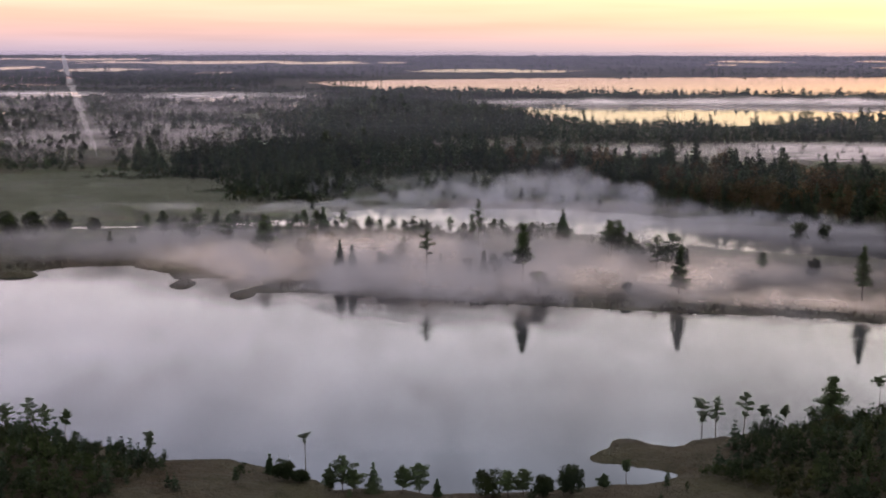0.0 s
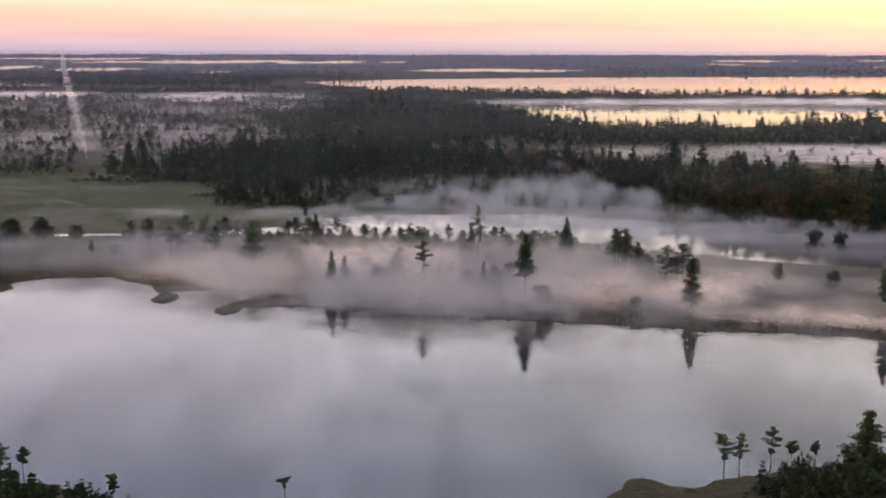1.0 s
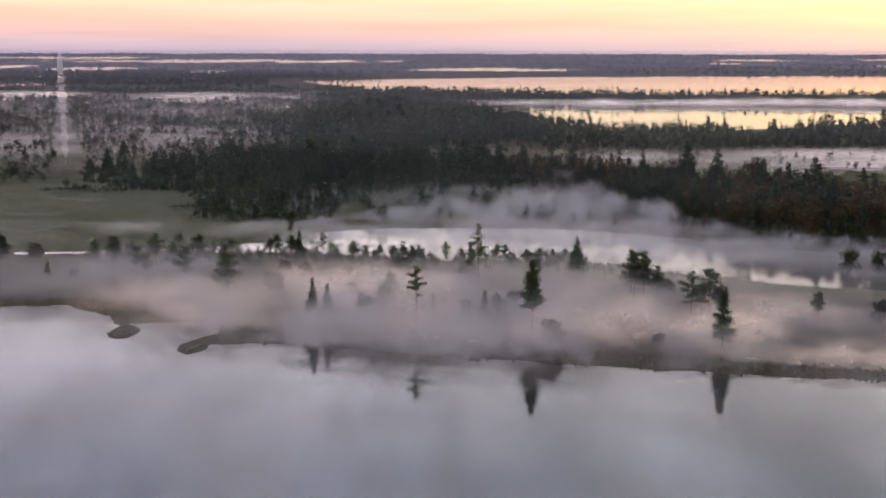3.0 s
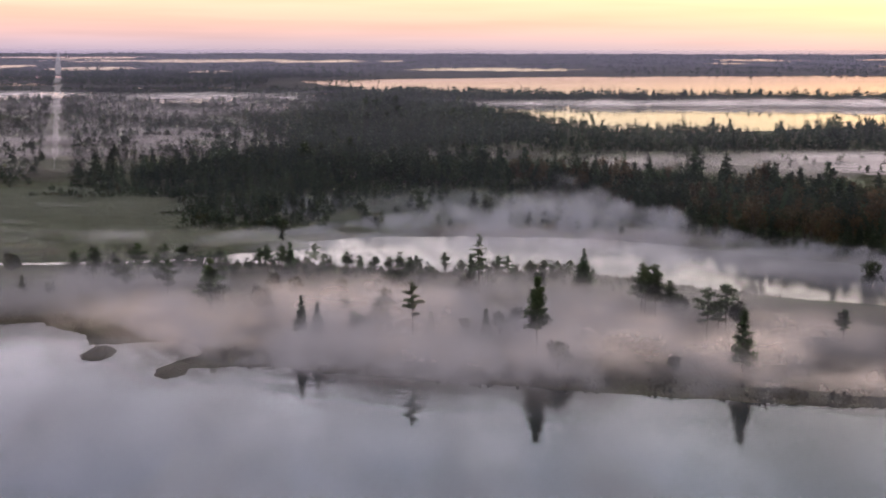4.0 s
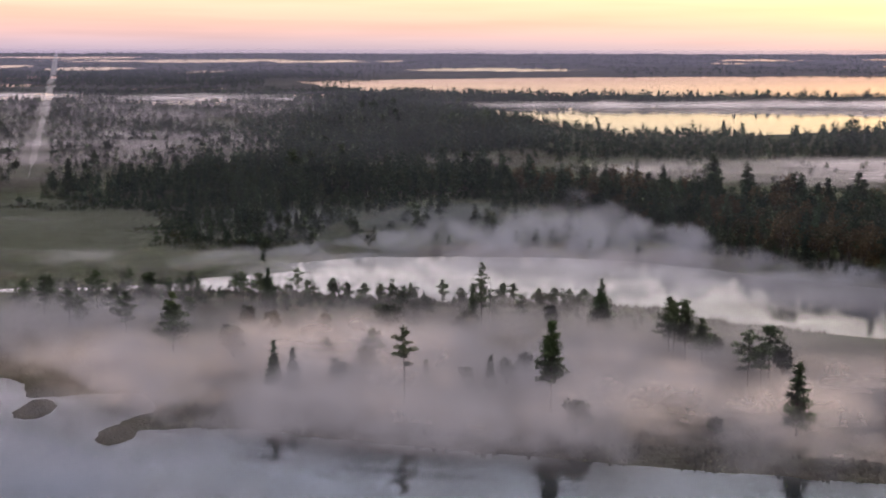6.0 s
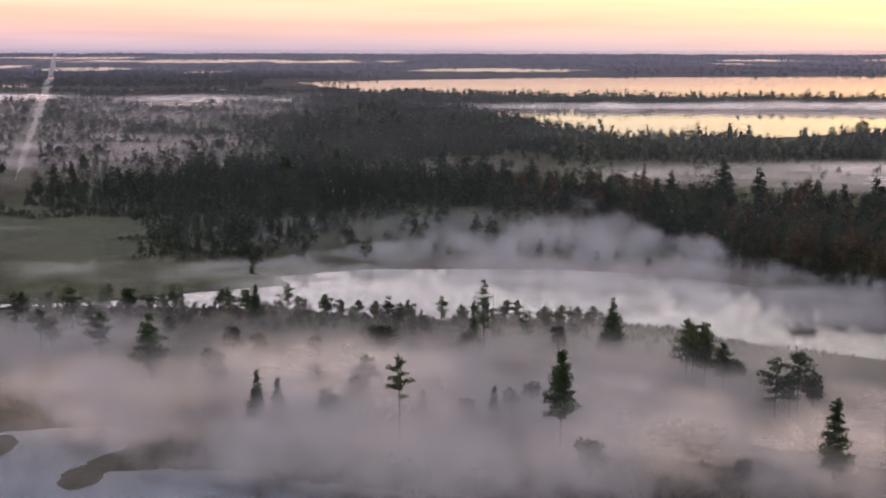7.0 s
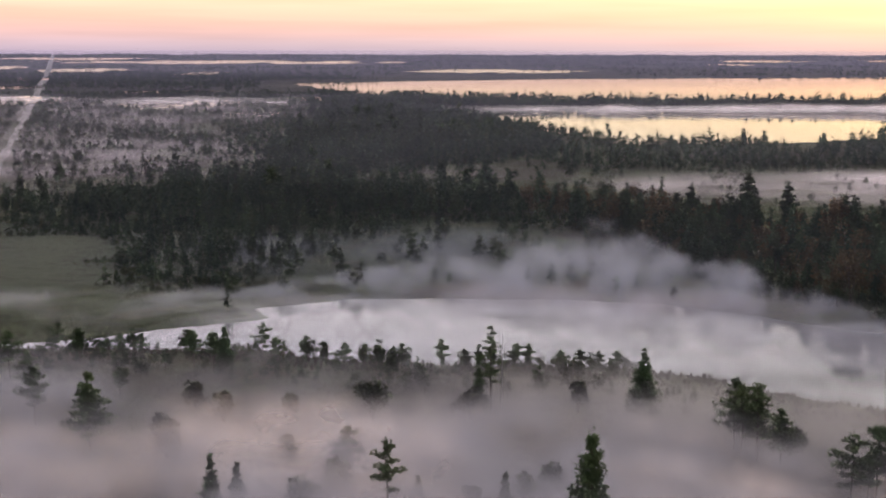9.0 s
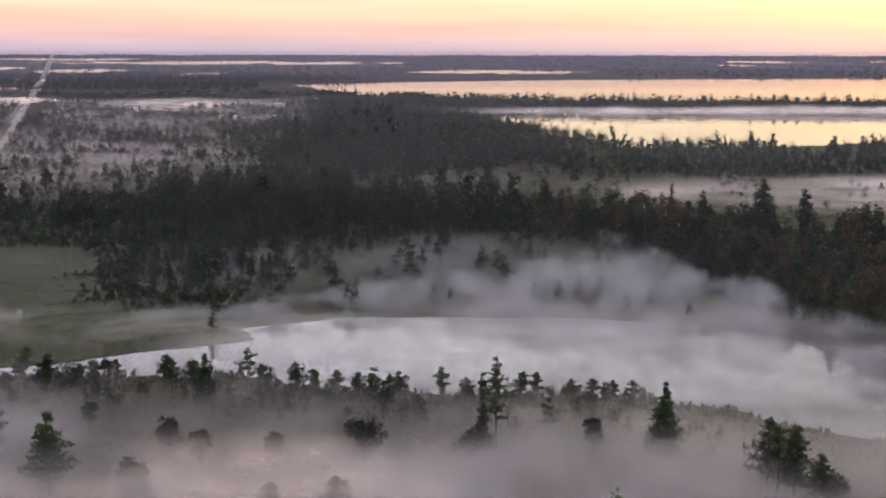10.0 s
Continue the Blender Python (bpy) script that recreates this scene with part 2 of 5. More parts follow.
BARK, GREY_WOOD, TRACK = bark_material(), grey_wood_material(), track_material()


# ---- the lie of the land ----
# Lakes as rough outlines in metres; the shore wanders a little off them.
NEAR_LAKE = [
    (-150, 225), (-110, 236), (-85, 233), (-74, 243), (-62, 245), (-55, 238), (-50, 230), (-42, 231), (-37, 232), (-33, 224), (-36, 219),
    (-33, 216), (-21, 217), (-8, 212), (16, 205.5), (38, 200), (56, 197), (80, 188), (120, 175), (150, 150), (100, 146), (60, 139),
    (39, 136), (27.6, 131.5), (24.6, 128.6), (22.4, 130), (21.4, 132), (20.2, 132.8), (18.8, 132.2), (18, 128.9), (16.6, 128), (15.2, 126.3), (15.4, 124.4), (17.2, 123.6), (19.5, 123.2), (21, 122),
    (23.4, 120.2), (21.6, 118.6), (19.1, 117.4), (15.1, 116.6), (1, 115), (-10, 116), (-13, 119), (-18, 122.3), (-21.5, 124.8), (-30, 124.4), (-39, 130), (-60, 136), (-150, 140),
]
POND = [
    (-90, 301), (-61, 303), (-50, 308), (-43, 313), (-31, 318.5), (-27, 322), (-31, 329), (-24, 332.5), (-14, 338), (2, 338.5), (22, 338),
    (40, 334), (52, 326), (66, 314), (100, 292), (130, 255), (100, 250), (70, 262), (52, 270.5), (43, 277), (38, 284), (29, 288), (17, 290),
    (2, 291), (-12, 293), (-25, 298.5), (-36, 299), (-51, 300.5), (-90, 297),
]
SIDE_POND = [(130, 412), (142, 420), (165, 440), (200, 450), (200, 425), (160, 405)]
GLOW_LAKE = [(-8, 1108), (30, 950), (66, 790), (96, 712), (146, 716), (219, 745), (420, 800), (600, 900), (640, 1060), (333, 1075), (183, 1106)]
FAR_LAKE = [(-215, 1890), (-142, 1620), (-77, 1424), (36, 1306), (217, 1287), (411, 1295), (900, 1320), (1500, 1500), (1500, 2420), (800, 2400), (200, 2210), (-71, 2025)]
LAKES = [NEAR_LAKE, POND, SIDE_POND, GLOW_LAKE, FAR_LAKE]
# Far ponds on the rising land: x, y, half width, half depth.
FAR_PONDS = [
    (-1010, 2900, 80, 150), (-760, 2780, 80, 120), (-1290, 4050, 330, 150), (-620, 3600, 430, 190), (-470, 2560, 45, 90), (120, 2760, 170, 110),
    (950, 3800, 130, 120), (760, 3380, 60, 70), (1330, 3900, 90, 90), (1200, 3100, 120, 60),
]


# Shallow ponds on the open bog: x, y, half width, half depth.
BOG_PONDS = [(-218, 1170, 60, 95), (-405, 1235, 80, 120), (-560, 1640, 75, 80), (-455, 1010, 40, 40), (-330, 880, 34, 24), (-150, 1010, 40, 28), (-95, 1300, 50, 60), (-690, 2100, 90, 120), (-300, 1500, 60, 50)]


def wobble(x, y, size, seed):
    """Smooth, cheap, repeatable unevenness between about -1 and 1, from a few turned waves."""
    rng = np.random.RandomState(seed)
    out = 0 * x
    for k in range(7):
        a, ph, s = rng.uniform(0, 6.283), rng.uniform(0, 6.283, 2), size / (1 + 0.55 * k)
        out = out + np.sin((x * np.cos(a) + y * np.sin(a)) * 6.283 / s + ph[0] + 1.3 * np.sin((y * np.cos(a) - x * np.sin(a)) * 4.1 / s + ph[1])) / (1 + 0.6 * k)
    return out / 2.4


def outside(poly, x, y):
    """Distance to an outline: positive outside it, negative within."""
    p = np.array(poly, float)
    q = np.roll(p, -1, 0)
    best, inside = np.full(x.shape, 1e9), np.zeros(x.shape, bool)
    for (ax, ay), (bx, by) in zip(p, q):
        dx, dy = bx - ax, by - ay
        k = np.clip(((x - ax) * dx + (y - ay) * dy) / (dx * dx + dy * dy), 0, 1)
        best = np.minimum(best, (x - ax - k * dx) ** 2 + (y - ay - k * dy) ** 2)
        if dy:
            inside ^= ((ay > y) != (by > y)) & (x < dx * (y - ay) / dy + ax)
    return np.sqrt(best) * np.where(inside, -1, 1)


def shore(x, y):
    """Metres from the nearest water: positive on land."""
    d = np.full(np.shape(x), 1e9)
    for poly in LAKES:
        far = poly in (GLOW_LAKE, FAR_LAKE)
        w = wobble(x, y, 90 if far else 16, 5) * (9 if far else 0.7) + (0 if far else 0.35 * wobble(x, y, 5, 9))
        d = np.minimum(d, outside(poly, x, y) + w)
    for cx, cy, rx, ry in BOG_PONDS:
        r = np.hypot((x - cx) / rx, (y - cy) / ry) + 0.22 * wobble(x, y, rx * 0.8, 7)
        d = np.minimum(d, (r - 1) * min(rx, ry))
    for cx, cy, rx, ry in ((-47.6, 224.4, 2.3, 3.8), (-81.4, 233.8, 4.4, 3.2), (-35.2, 214.6, 2.2, 3.6)):
        r = np.hypot((x - cx) / rx, (y - cy) / ry) + 0.3 * wobble(x, y, 6, 31)
        d = np.maximum(d, (1 - r) * rx * 2)
    return d


def rising(y):
    return 33.0 * np.clip((y - 2450) / 2450, 0, 1.1)


def land(x, y):
    """The height of the ground."""
    d = shore(x, y)
    z = np.where(d > 0, 0.55 * (1 - np.exp(-d / 2.2)), np.maximum(d * 0.25, -1.5))
    dry = np.clip(d / 12, 0, 1)
    z = z + dry * (0.35 * wobble(x, y, 40, 3) + 0.16 * wobble(x, y, 9, 4) + 0.25)
    # dry mounds under the near woods and the long wooded ridge
    for cx, cy, rx, ry, h in ((-46, 119, 20, 15, 3.0), (46, 119, 20, 17, 3.2), (-30, 760, 70, 220, 3.5), (-50, 430, 60, 30, 1.5), (120, 330, 60, 40, 1.5), (240, 640, 110, 60, 3)):
        z = z + h * np.exp(-(((x - cx) / rx) ** 2 + ((y - cy) / ry) ** 2)) * dry
    for cx, cy in ((-47.6, 224.4), (-81.4, 233.8), (-35.2, 215.0)):
        z = z + 0.25 * np.clip(d, 0, 1) * np.exp(-((x - cx) ** 2 / 6 + (y - cy) ** 2 / 14))
    up = rising(y) + np.clip((y - 2450) / 600, 0, 1) * 2.5 * wobble(x, y, 500, 6)
    for cx, cy, rx, ry in FAR_PONDS:
        r = np.hypot((x - cx) / rx, (y - cy) / ry) + 0.55 * wobble(x, y, rx * 0.6, 8)
        up = np.where(r < 1, rising(y) - 3.0, up)
    return np.where(y > 2450, up + 0.6, z)


def sheet(name, X, Y, Z, mats, wooded=None):
    rows, cols = X.shape
    k = np.arange(rows * cols).reshape(rows, cols)
    quads = np.stack([k[:-1, :-1], k[:-1, 1:], k[1:, 1:], k[1:, :-1]], -1).reshape(-1, 4)
    me = bpy.data.meshes.new(name)
    me.from_pydata(np.stack([X, Y, Z], -1).reshape(-1, 3).tolist(), [], quads.tolist())
    for m in mats:
        me.materials.append(m)
    me.polygons.foreach_set("use_smooth", np.ones(len(quads), bool))
    if wooded is not None:
        me.polygons.foreach_set("material_index", wooded.reshape(rows, cols)[:-1, :-1].ravel().astype(np.int32))
    me.update()
    return new(name, me)


def build_ground():
    ys = [-140.0]
    while ys[-1] < 4900:
        y = ys[-1]
        ys.append(y + (4 if y < 85 else 0.65 if y < 136 else 0.9 if y < 150 else 1.3 if y < 360 else 1.3 + (y - 360) * 0.011))
    ys = np.array(ys)
    u = np.linspace(-1, 1, 260)
    X = u[None] * (90 + 0.46 * np.maximum(ys, 0))[:, None]
    Y = np.repeat(ys[:, None], len(u), 1)
    ground = sheet("ground", X, Y, land(X, Y), (BOG, WOODED), (Y > 1330))
    tagged(ground, "mossy peat bog with sedge, heath and low hummocks", "ground", kind="structure")
    ys = np.concatenate([np.arange(-200, 500, 25.0), np.arange(500, 2601, 100.0)])
    X = np.linspace(-1, 1, 9)[None] * (100 + 0.75 * np.maximum(ys, 0))[:, None]
    Y = np.repeat(ys[:, None], 9, 1)
    lake = sheet("water", X, Y, 0 * X, (WATER, FAR_WATER), Y > 650)
    tagged(lake, "still dark lake water mirroring the pale dawn sky", "water", kind="structure")
    for cx, cy, rx, ry in FAR_PONDS:
        me = bpy.data.meshes.new("far_pond")
        level = float(rising(np.array(float(cy))))
        rim = [(rx * 1.2 * math.cos(t), ry * 1.2 * math.sin(t)) for t in np.linspace(0, 2 * np.pi, 40, endpoint=False)]
        me.from_pydata([(x, y, float(rising(np.array(cy + y))) - level) for x, y in rim], [], [list(range(40))])
        me.materials.append(WATER)
        pond = new("far_pond", me)
        pond.location = (cx, cy, level + 0.4)
        tagged(pond, "distant shallow bog pond reflecting the sunrise glow", "pond", kind="structure")


build_ground()


def cutline(y):
    return -118.0 - 0.305 * (y - 431.0)


def build_track():
    ys = np.concatenate([np.arange(500, 1200, 6.0), np.arange(1200, 4700, 30.0)])
    half = np.clip((ys - 495) / 110, 0.1, 1) * 1.9 + 0.5 * np.sin(ys * 0.07) + np.where(ys > 900, 1.6, 0) + np.where(ys > 1500, 3, 0)
    X = cutline(ys)[:, None] + half[:, None] * np.array([-1.0, -0.4, 0.4, 1.0])[None]
    Y = np.repeat(ys[:, None], 4, 1)
    Z = land(X, Y) + np.array([-0.1, 0.12, 0.12, -0.1])[None] + np.where(ys > 2450, 1.5, 0.05)[:, None]
    tagged(sheet("track", X, Y, Z, (TRACK,)), "pale straight cleared track across the misty bog", "track", kind="structure")


build_track()


# ---- trees ----
def fast_mesh(name, verts, tris, mats, index=None):
    me = bpy.data.meshes.new(name)
    me.vertices.add(len(verts)), me.loops.add(3 * len(tris)), me.polygons.add(len(tris))
    me.vertices.foreach_set("co", np.asarray(verts, np.float32).ravel())
    me.loops.foreach_set("vertex_index", np.asarray(tris, np.int32).ravel())
    me.polygons.foreach_set("loop_start", np.arange(0, 3 * len(tris), 3, dtype=np.int32))
    for m in mats:
        me.materials.append(m)
    if index is not None:
        me.polygons.foreach_set("material_index", np.asarray(index, np.int32))
    me.update(calc_edges=True)
    return me


def tube(points, radii, sides=5):
    """A tapered tube along points, as vertices and triangles."""
    points = np.asarray(points, float)
    V, T = [], []
    for k, (p, r) in enumerate(zip(points, radii)):
        d = points[min(k + 1, len(points) - 1)] - points[max(k - 1, 0)]
        d = d / (np.linalg.norm(d) + 1e-9)
        a = np.cross(d, (0.3, 0.9, 0.1) if abs(d[2]) > 0.7 else (0, 0, 1))
        a /= np.linalg.norm(a) + 1e-9
        b = np.cross(d, a)
        for s in range(sides):
            t = 6.2832 * s / sides
            V.append(p + r * (math.cos(t) * a + math.sin(t) * b))
        if k:
            o = (k - 1) * sides
            for s in range(sides):
                e = (s + 1) % sides
                T += [(o + s, o + e, o + sides + e), (o + s, o + sides + e, o + sides + s)]
    return np.array(V), np.array(T)


def join(pieces):
    V, T, n = [], [], 0
    for v, t in pieces:
        V.append(v), T.append(np.asarray(t) + n)
        n += len(v)
    return np.concatenate(V), np.concatenate(T)


def tufts(rng, centres, radii, count, size, flat=0.5, lift=0.15, share=1.5):
    """Many small sprays of needles scattered through soft-edged clumps."""
    centres, radii = np.asarray(centres, float), np.asarray(radii, float)
    pick = rng.choice(len(centres), count, p=radii[:, 0] ** share / (radii[:, 0] ** share).sum())
    d = rng.normal(size=(count, 3))
    d /= np.linalg.norm(d, axis=1)[:, None]
    p = centres[pick] + d * radii[pick] * (rng.uniform(0.15, 1, (count, 1)) ** 0.5)
    out = d * np.array([1, 1, flat]) + rng.normal(size=(count, 3)) * 0.45 + np.array([0, 0, lift])
    out /= np.linalg.norm(out, axis=1)[:, None]
    side = np.cross(out, rng.normal(size=(count, 3)))
    side /= np.linalg.norm(side, axis=1)[:, None] + 1e-9
    s = size * rng.uniform(0.6, 1.35, (count, 1))
    V = np.stack([p - side * s * 0.5, p + side * s * 0.5, p + out * s * 1.15], 1).reshape(-1, 3)
    return V, np.arange(3 * count).reshape(-1, 3)


def core(rng, h, bare, spread, count, size):
    """The shaded inside of a crown: larger sprays close to the stem."""
    f = np.linspace(0.02, 0.85, 8)
    C = np.stack([0 * f, 0 * f, h * (bare + (0.96 - bare) * f)], 1)
    w = spread * 0.55 * (1.0 - f) ** 0.8
    return tufts(rng, C, np.stack([w, w, w * 0.7 + 0.03 * h], 1), count, size, 0.4, -0.1, 1.0)


def pine_shape(rng, h, bare, spread, limbs, leaves, size, crooked=0.03, umbrella=False, cone=False):
    """A pine: bare stem below, uneven tiers of flat needle clumps above."""
    bend = rng.normal(size=(6, 2)).cumsum(0) * crooked * h / 3
    zs = np.linspace(-0.3, h * 0.97, 6)
    stem = np.column_stack([bend - bend[0], zs])
    wood = [tube(stem, np.linspace(0.013 * h + 0.02, 0.012, 6), 6)]
    C, R = [], []
    turn = rng.uniform(0, 6.28)
    for k in range(limbs):
        f = k / max(limbs - 1, 1)
        z = h * (bare + (0.95 - bare) * f) + rng.normal() * 0.012 * h
        axis = np.array([np.interp(z, zs, stem[:, 0]), np.interp(z, zs, stem[:, 1]), z])
        full = math.sin(math.pi * min(1, (0.22 + 0.78 * (1 - f)) * 0.95)) ** 0.7 if umbrella else (1.04 - f) ** 0.9 if cone else min(1.0, 0.72 + 0.9 * f) * min(1.0, (1.08 - f) / 0.5) ** 0.75
        reach = spread * full * rng.uniform(0.55, 1.15)
        turn += 2.4 + rng.uniform(-0.5, 0.5)
        end = axis + (math.cos(turn) * reach, math.sin(turn) * reach, reach * rng.uniform(0.02, 0.3))
        wood.append(tube([axis, axis * 0.5 + end * 0.5 + (0, 0, -0.04 * reach), end], (0.006 * h + 0.012, 0.004 * h + 0.01, 0.01), 3))
        for q in (0.25, 0.6, 0.95):
            C.append(axis + (end - axis) * q)
            w = 0.27 * reach + 0.11 * spread
            R.append((w * rng.uniform(0.8, 1.15), w * rng.uniform(0.8, 1.15), w * rng.uniform(0.3, 0.5)))
    C.append(stem[-1] - (0, 0, 0.02 * h)), R.append((0.28 * spread, 0.28 * spread, 0.3 * spread))
    return join(wood), tufts(rng, C, R, leaves, size)


def tiered_shape(rng, h, bare, spread, tiers, leaves, size):
    """A full pine whose level boughs lie in separate flat tiers, under a blunt top."""
    lean = rng.normal(size=2) * 0.012 * h
    wood = [tube([(0, 0, -0.3), (lean[0], lean[1], h * 0.5), (0, 0, h * 0.97)], (0.014 * h + 0.03, 0.01 * h, 0.02), 6)]
    C, R = [], []
    turn = 0.0
    for k in range(tiers):
        f = k / (tiers - 1)
        z = h * (bare + (0.93 - bare) * f)
        full = spread * min(1.0, (1.10 - f) ** 0.7 * 1.05) * rng.uniform(0.72, 1.12)
        for b in range(6 if f < 0.8 else 4):
            turn += 1.05 + rng.uniform(-0.3, 0.3)
            reach = full * rng.uniform(0.55, 1.12)
            root = z + rng.uniform(-0.034, 0.034) * h
            tip = np.array([math.cos(turn) * reach, math.sin(turn) * reach, root + reach * rng.uniform(-0.12, 0.2)])
            wood.append(tube([(0, 0, root - 0.02 * h), tip], (0.005 * h + 0.012, 0.008), 3))
            for q in (0.25, 0.6, 0.92):
                C.append(np.array([0, 0, root]) * (1 - q) + tip * q)
                w = 0.21 * reach + 0.11 * spread
                R.append((w, w, rng.uniform(0.24, 0.44) * w + 0.012 * h))
    C.append(np.array([0, 0, h * 0.955])), R.append((0.16 * spread, 0.16 * spread, 0.06 * h))
    return join(wood), tufts(rng, C, R, leaves, size, 0.2, 0.06, 1.0)


def spruce_shape(rng, h, bare, spread, tiers, leaves, size):
    """A spruce: a straight stem, drooping whorls that narrow to a spire."""
    wood = [tube([(0, 0, -0.3), (0.01 * h * rng.normal(), 0, h * 0.5), (0, 0, h)], (0.013 * h + 0.03, 0.009 * h, 0.01), 6)]
    C, R = [], []
    turn = 0.0
    for k in range(tiers):
        f = k / (tiers - 1)
        z = h * (bare + (0.96 - bare) * f)
        full = spread * ((1 - f) ** 0.9 * 0.97 + 0.03) * rng.uniform(0.7, 1.15)
        for s in range(5 if f < 0.7 else 3):
            turn += 1.2566 + rng.uniform(-0.35, 0.35)
            reach = full * rng.uniform(0.6, 1.12)
            end = np.array([math.cos(turn) * reach, math.sin(turn) * reach, z - reach * rng.uniform(0.12, 0.4)])
            if k % 2 == 0 and s < 3:
                wood.append(tube([(0, 0, z), end], (0.004 * h + 0.01, 0.008), 3))
            for q in (0.45, 0.85):
                C.append(np.array([0, 0, z]) * (1 - q) + end * q)
                w = 0.34 * reach + 0.05 * spread
                R.append((w, w, w * 0.34 + 0.018 * h * (1 - f)))
    C.append(np.array([0, 0, h * 0.92])), R.append((0.12 * spread, 0.12 * spread, 0.08 * h))
    return join(wood), tufts(rng, C, R, leaves, size, 0.3, -0.12, 0.85)


def bush_shape(rng, h, spread, leaves, size):
    """A round-headed birch or willow bush on several thin stems."""
    wood, C, R = [], [], []
    for k in range(12):
        a, f = rng.uniform(0, 6.28), rng.uniform(0.05, 1.0)
        reach, z = spread * math.sqrt(f) * rng.uniform(0.4, 0.85), h * rng.uniform(0.3, 0.84) * (1.08 - 0.35 * f)
        end = np.array([math.cos(a) * reach, math.sin(a) * reach, z])
        wood.append(tube([(0.05 * math.cos(a), 0.05 * math.sin(a), -0.2), end * (0.45, 0.45, 0.6), end], (0.05, 0.035, 0.012), 4))
        w = spread * rng.uniform(0.36, 0.6)
        C.append(end), R.append((w, w, w * rng.uniform(0.6, 0.95)))
    return join(wood), tufts(rng, C, R, leaves, size, 0.9, 0.2)


def snag_shape(rng, h):
    """A dead stem with stubs of limbs."""
    wood = [tube([(0, 0, -0.3), (0.03 * h, 0.01 * h, h * 0.5), (0.02 * h, 0, h)], (0.08, 0.05, 0.012), 5)]
    for k in range(10):
        z, a = h * rng.uniform(0.35, 0.97), rng.uniform(0, 6.28)
        r = 0.16 * h * rng.uniform(0.3, 1) * (1.1 - z / h)
        wood.append(tube([(0.025 * h, 0, z), (0.025 * h + math.cos(a) * r, math.sin(a) * r, z + 0.25 * r)], (0.02, 0.006), 3))
    return join(wood)


def tree_thing(name, wood, leaf, leaf_mat, label, group, category="tree", wood_mat=BARK):
    """One standing tree: a foot, and under it the trunk with its limbs, and the crown."""
    foot = new(name)
    trunk = new("trunk", fast_mesh("trunk", *wood, [wood_mat]))
    trunk.parent = foot
    if leaf is not None:
        crown = new("crown", fast_mesh("crown", *leaf, [leaf_mat]))
        crown.parent = foot
    return tagged(foot, label, category, group)


def height_at(x, y):
    return float(land(np.array([float(x)]), np.array([float(y)]))[0])


def planted(x, y, scale=1.0, turn=0.0):
    return Matrix.Translation((x, y, height_at(x, y))) @ Matrix.Rotation(turn, 4, "Z") @ Matrix.Scale(scale, 4)


def plant(kind, x, y, h, rng, label, group, **how):
    """Builds a tree of its own shape at a place. h: the height of its top over the water."""
    h = max(h - height_at(x, y), 1.2)
    if kind == "spruce":
        wood, leaf = spruce_shape(rng, h, how.get("bare", 0.08), how.get("spread", 0.2) * h, how.get("tiers", 13) * 4 // 3, how.get("leaves", 1500) * 5 // 3, how.get("size", 0.3) * 0.8)
        ob = tree_thing("spruce_tree", wood, leaf, LONE_SPRUCE, label, group)
    elif kind == "tiered":
        wood, leaf = tiered_shape(rng, h, how.get("bare", 0.2), how.get("spread", 0.25) * h, how.get("tiers", 8), how.get("leaves", 2600), how.get("size", 0.3) * 0.8)
        ob = tree_thing("pine_tree", wood, leaf, LONE_PINE, label, group)
    elif kind == "bush":
        wood, leaf = bush_shape(rng, h, how.get("spread", 0.4) * h, how.get("leaves", 700) * 2, how.get("size", 0.3) * 0.95)
        ob = tree_thing("birch_bush", wood, leaf, BIRCH, label, group, "bush")
    elif kind == "snag":
        ob = tree_thing("dead_tree", snag_shape(rng, h), None, None, label, group, "dead tree", GREY_WOOD)
    else:
        wood, leaf = pine_shape(rng, h, how.get("bare", 0.35), how.get("spread", 0.2) * h, how.get("limbs", 14), how.get("leaves", 900) * 2, how.get("size", 0.26) * 0.8, how.get("crooked", 0.02), how.get("umbrella", False))
        ob = tree_thing("pine_tree", wood, leaf, LONE_PINE, label, group)
    ob.matrix_basis = Matrix.Translation((x, y, height_at(x, y))) @ Matrix.Rotation(rng.uniform(0, 6.28), 4, "Z")
    return ob


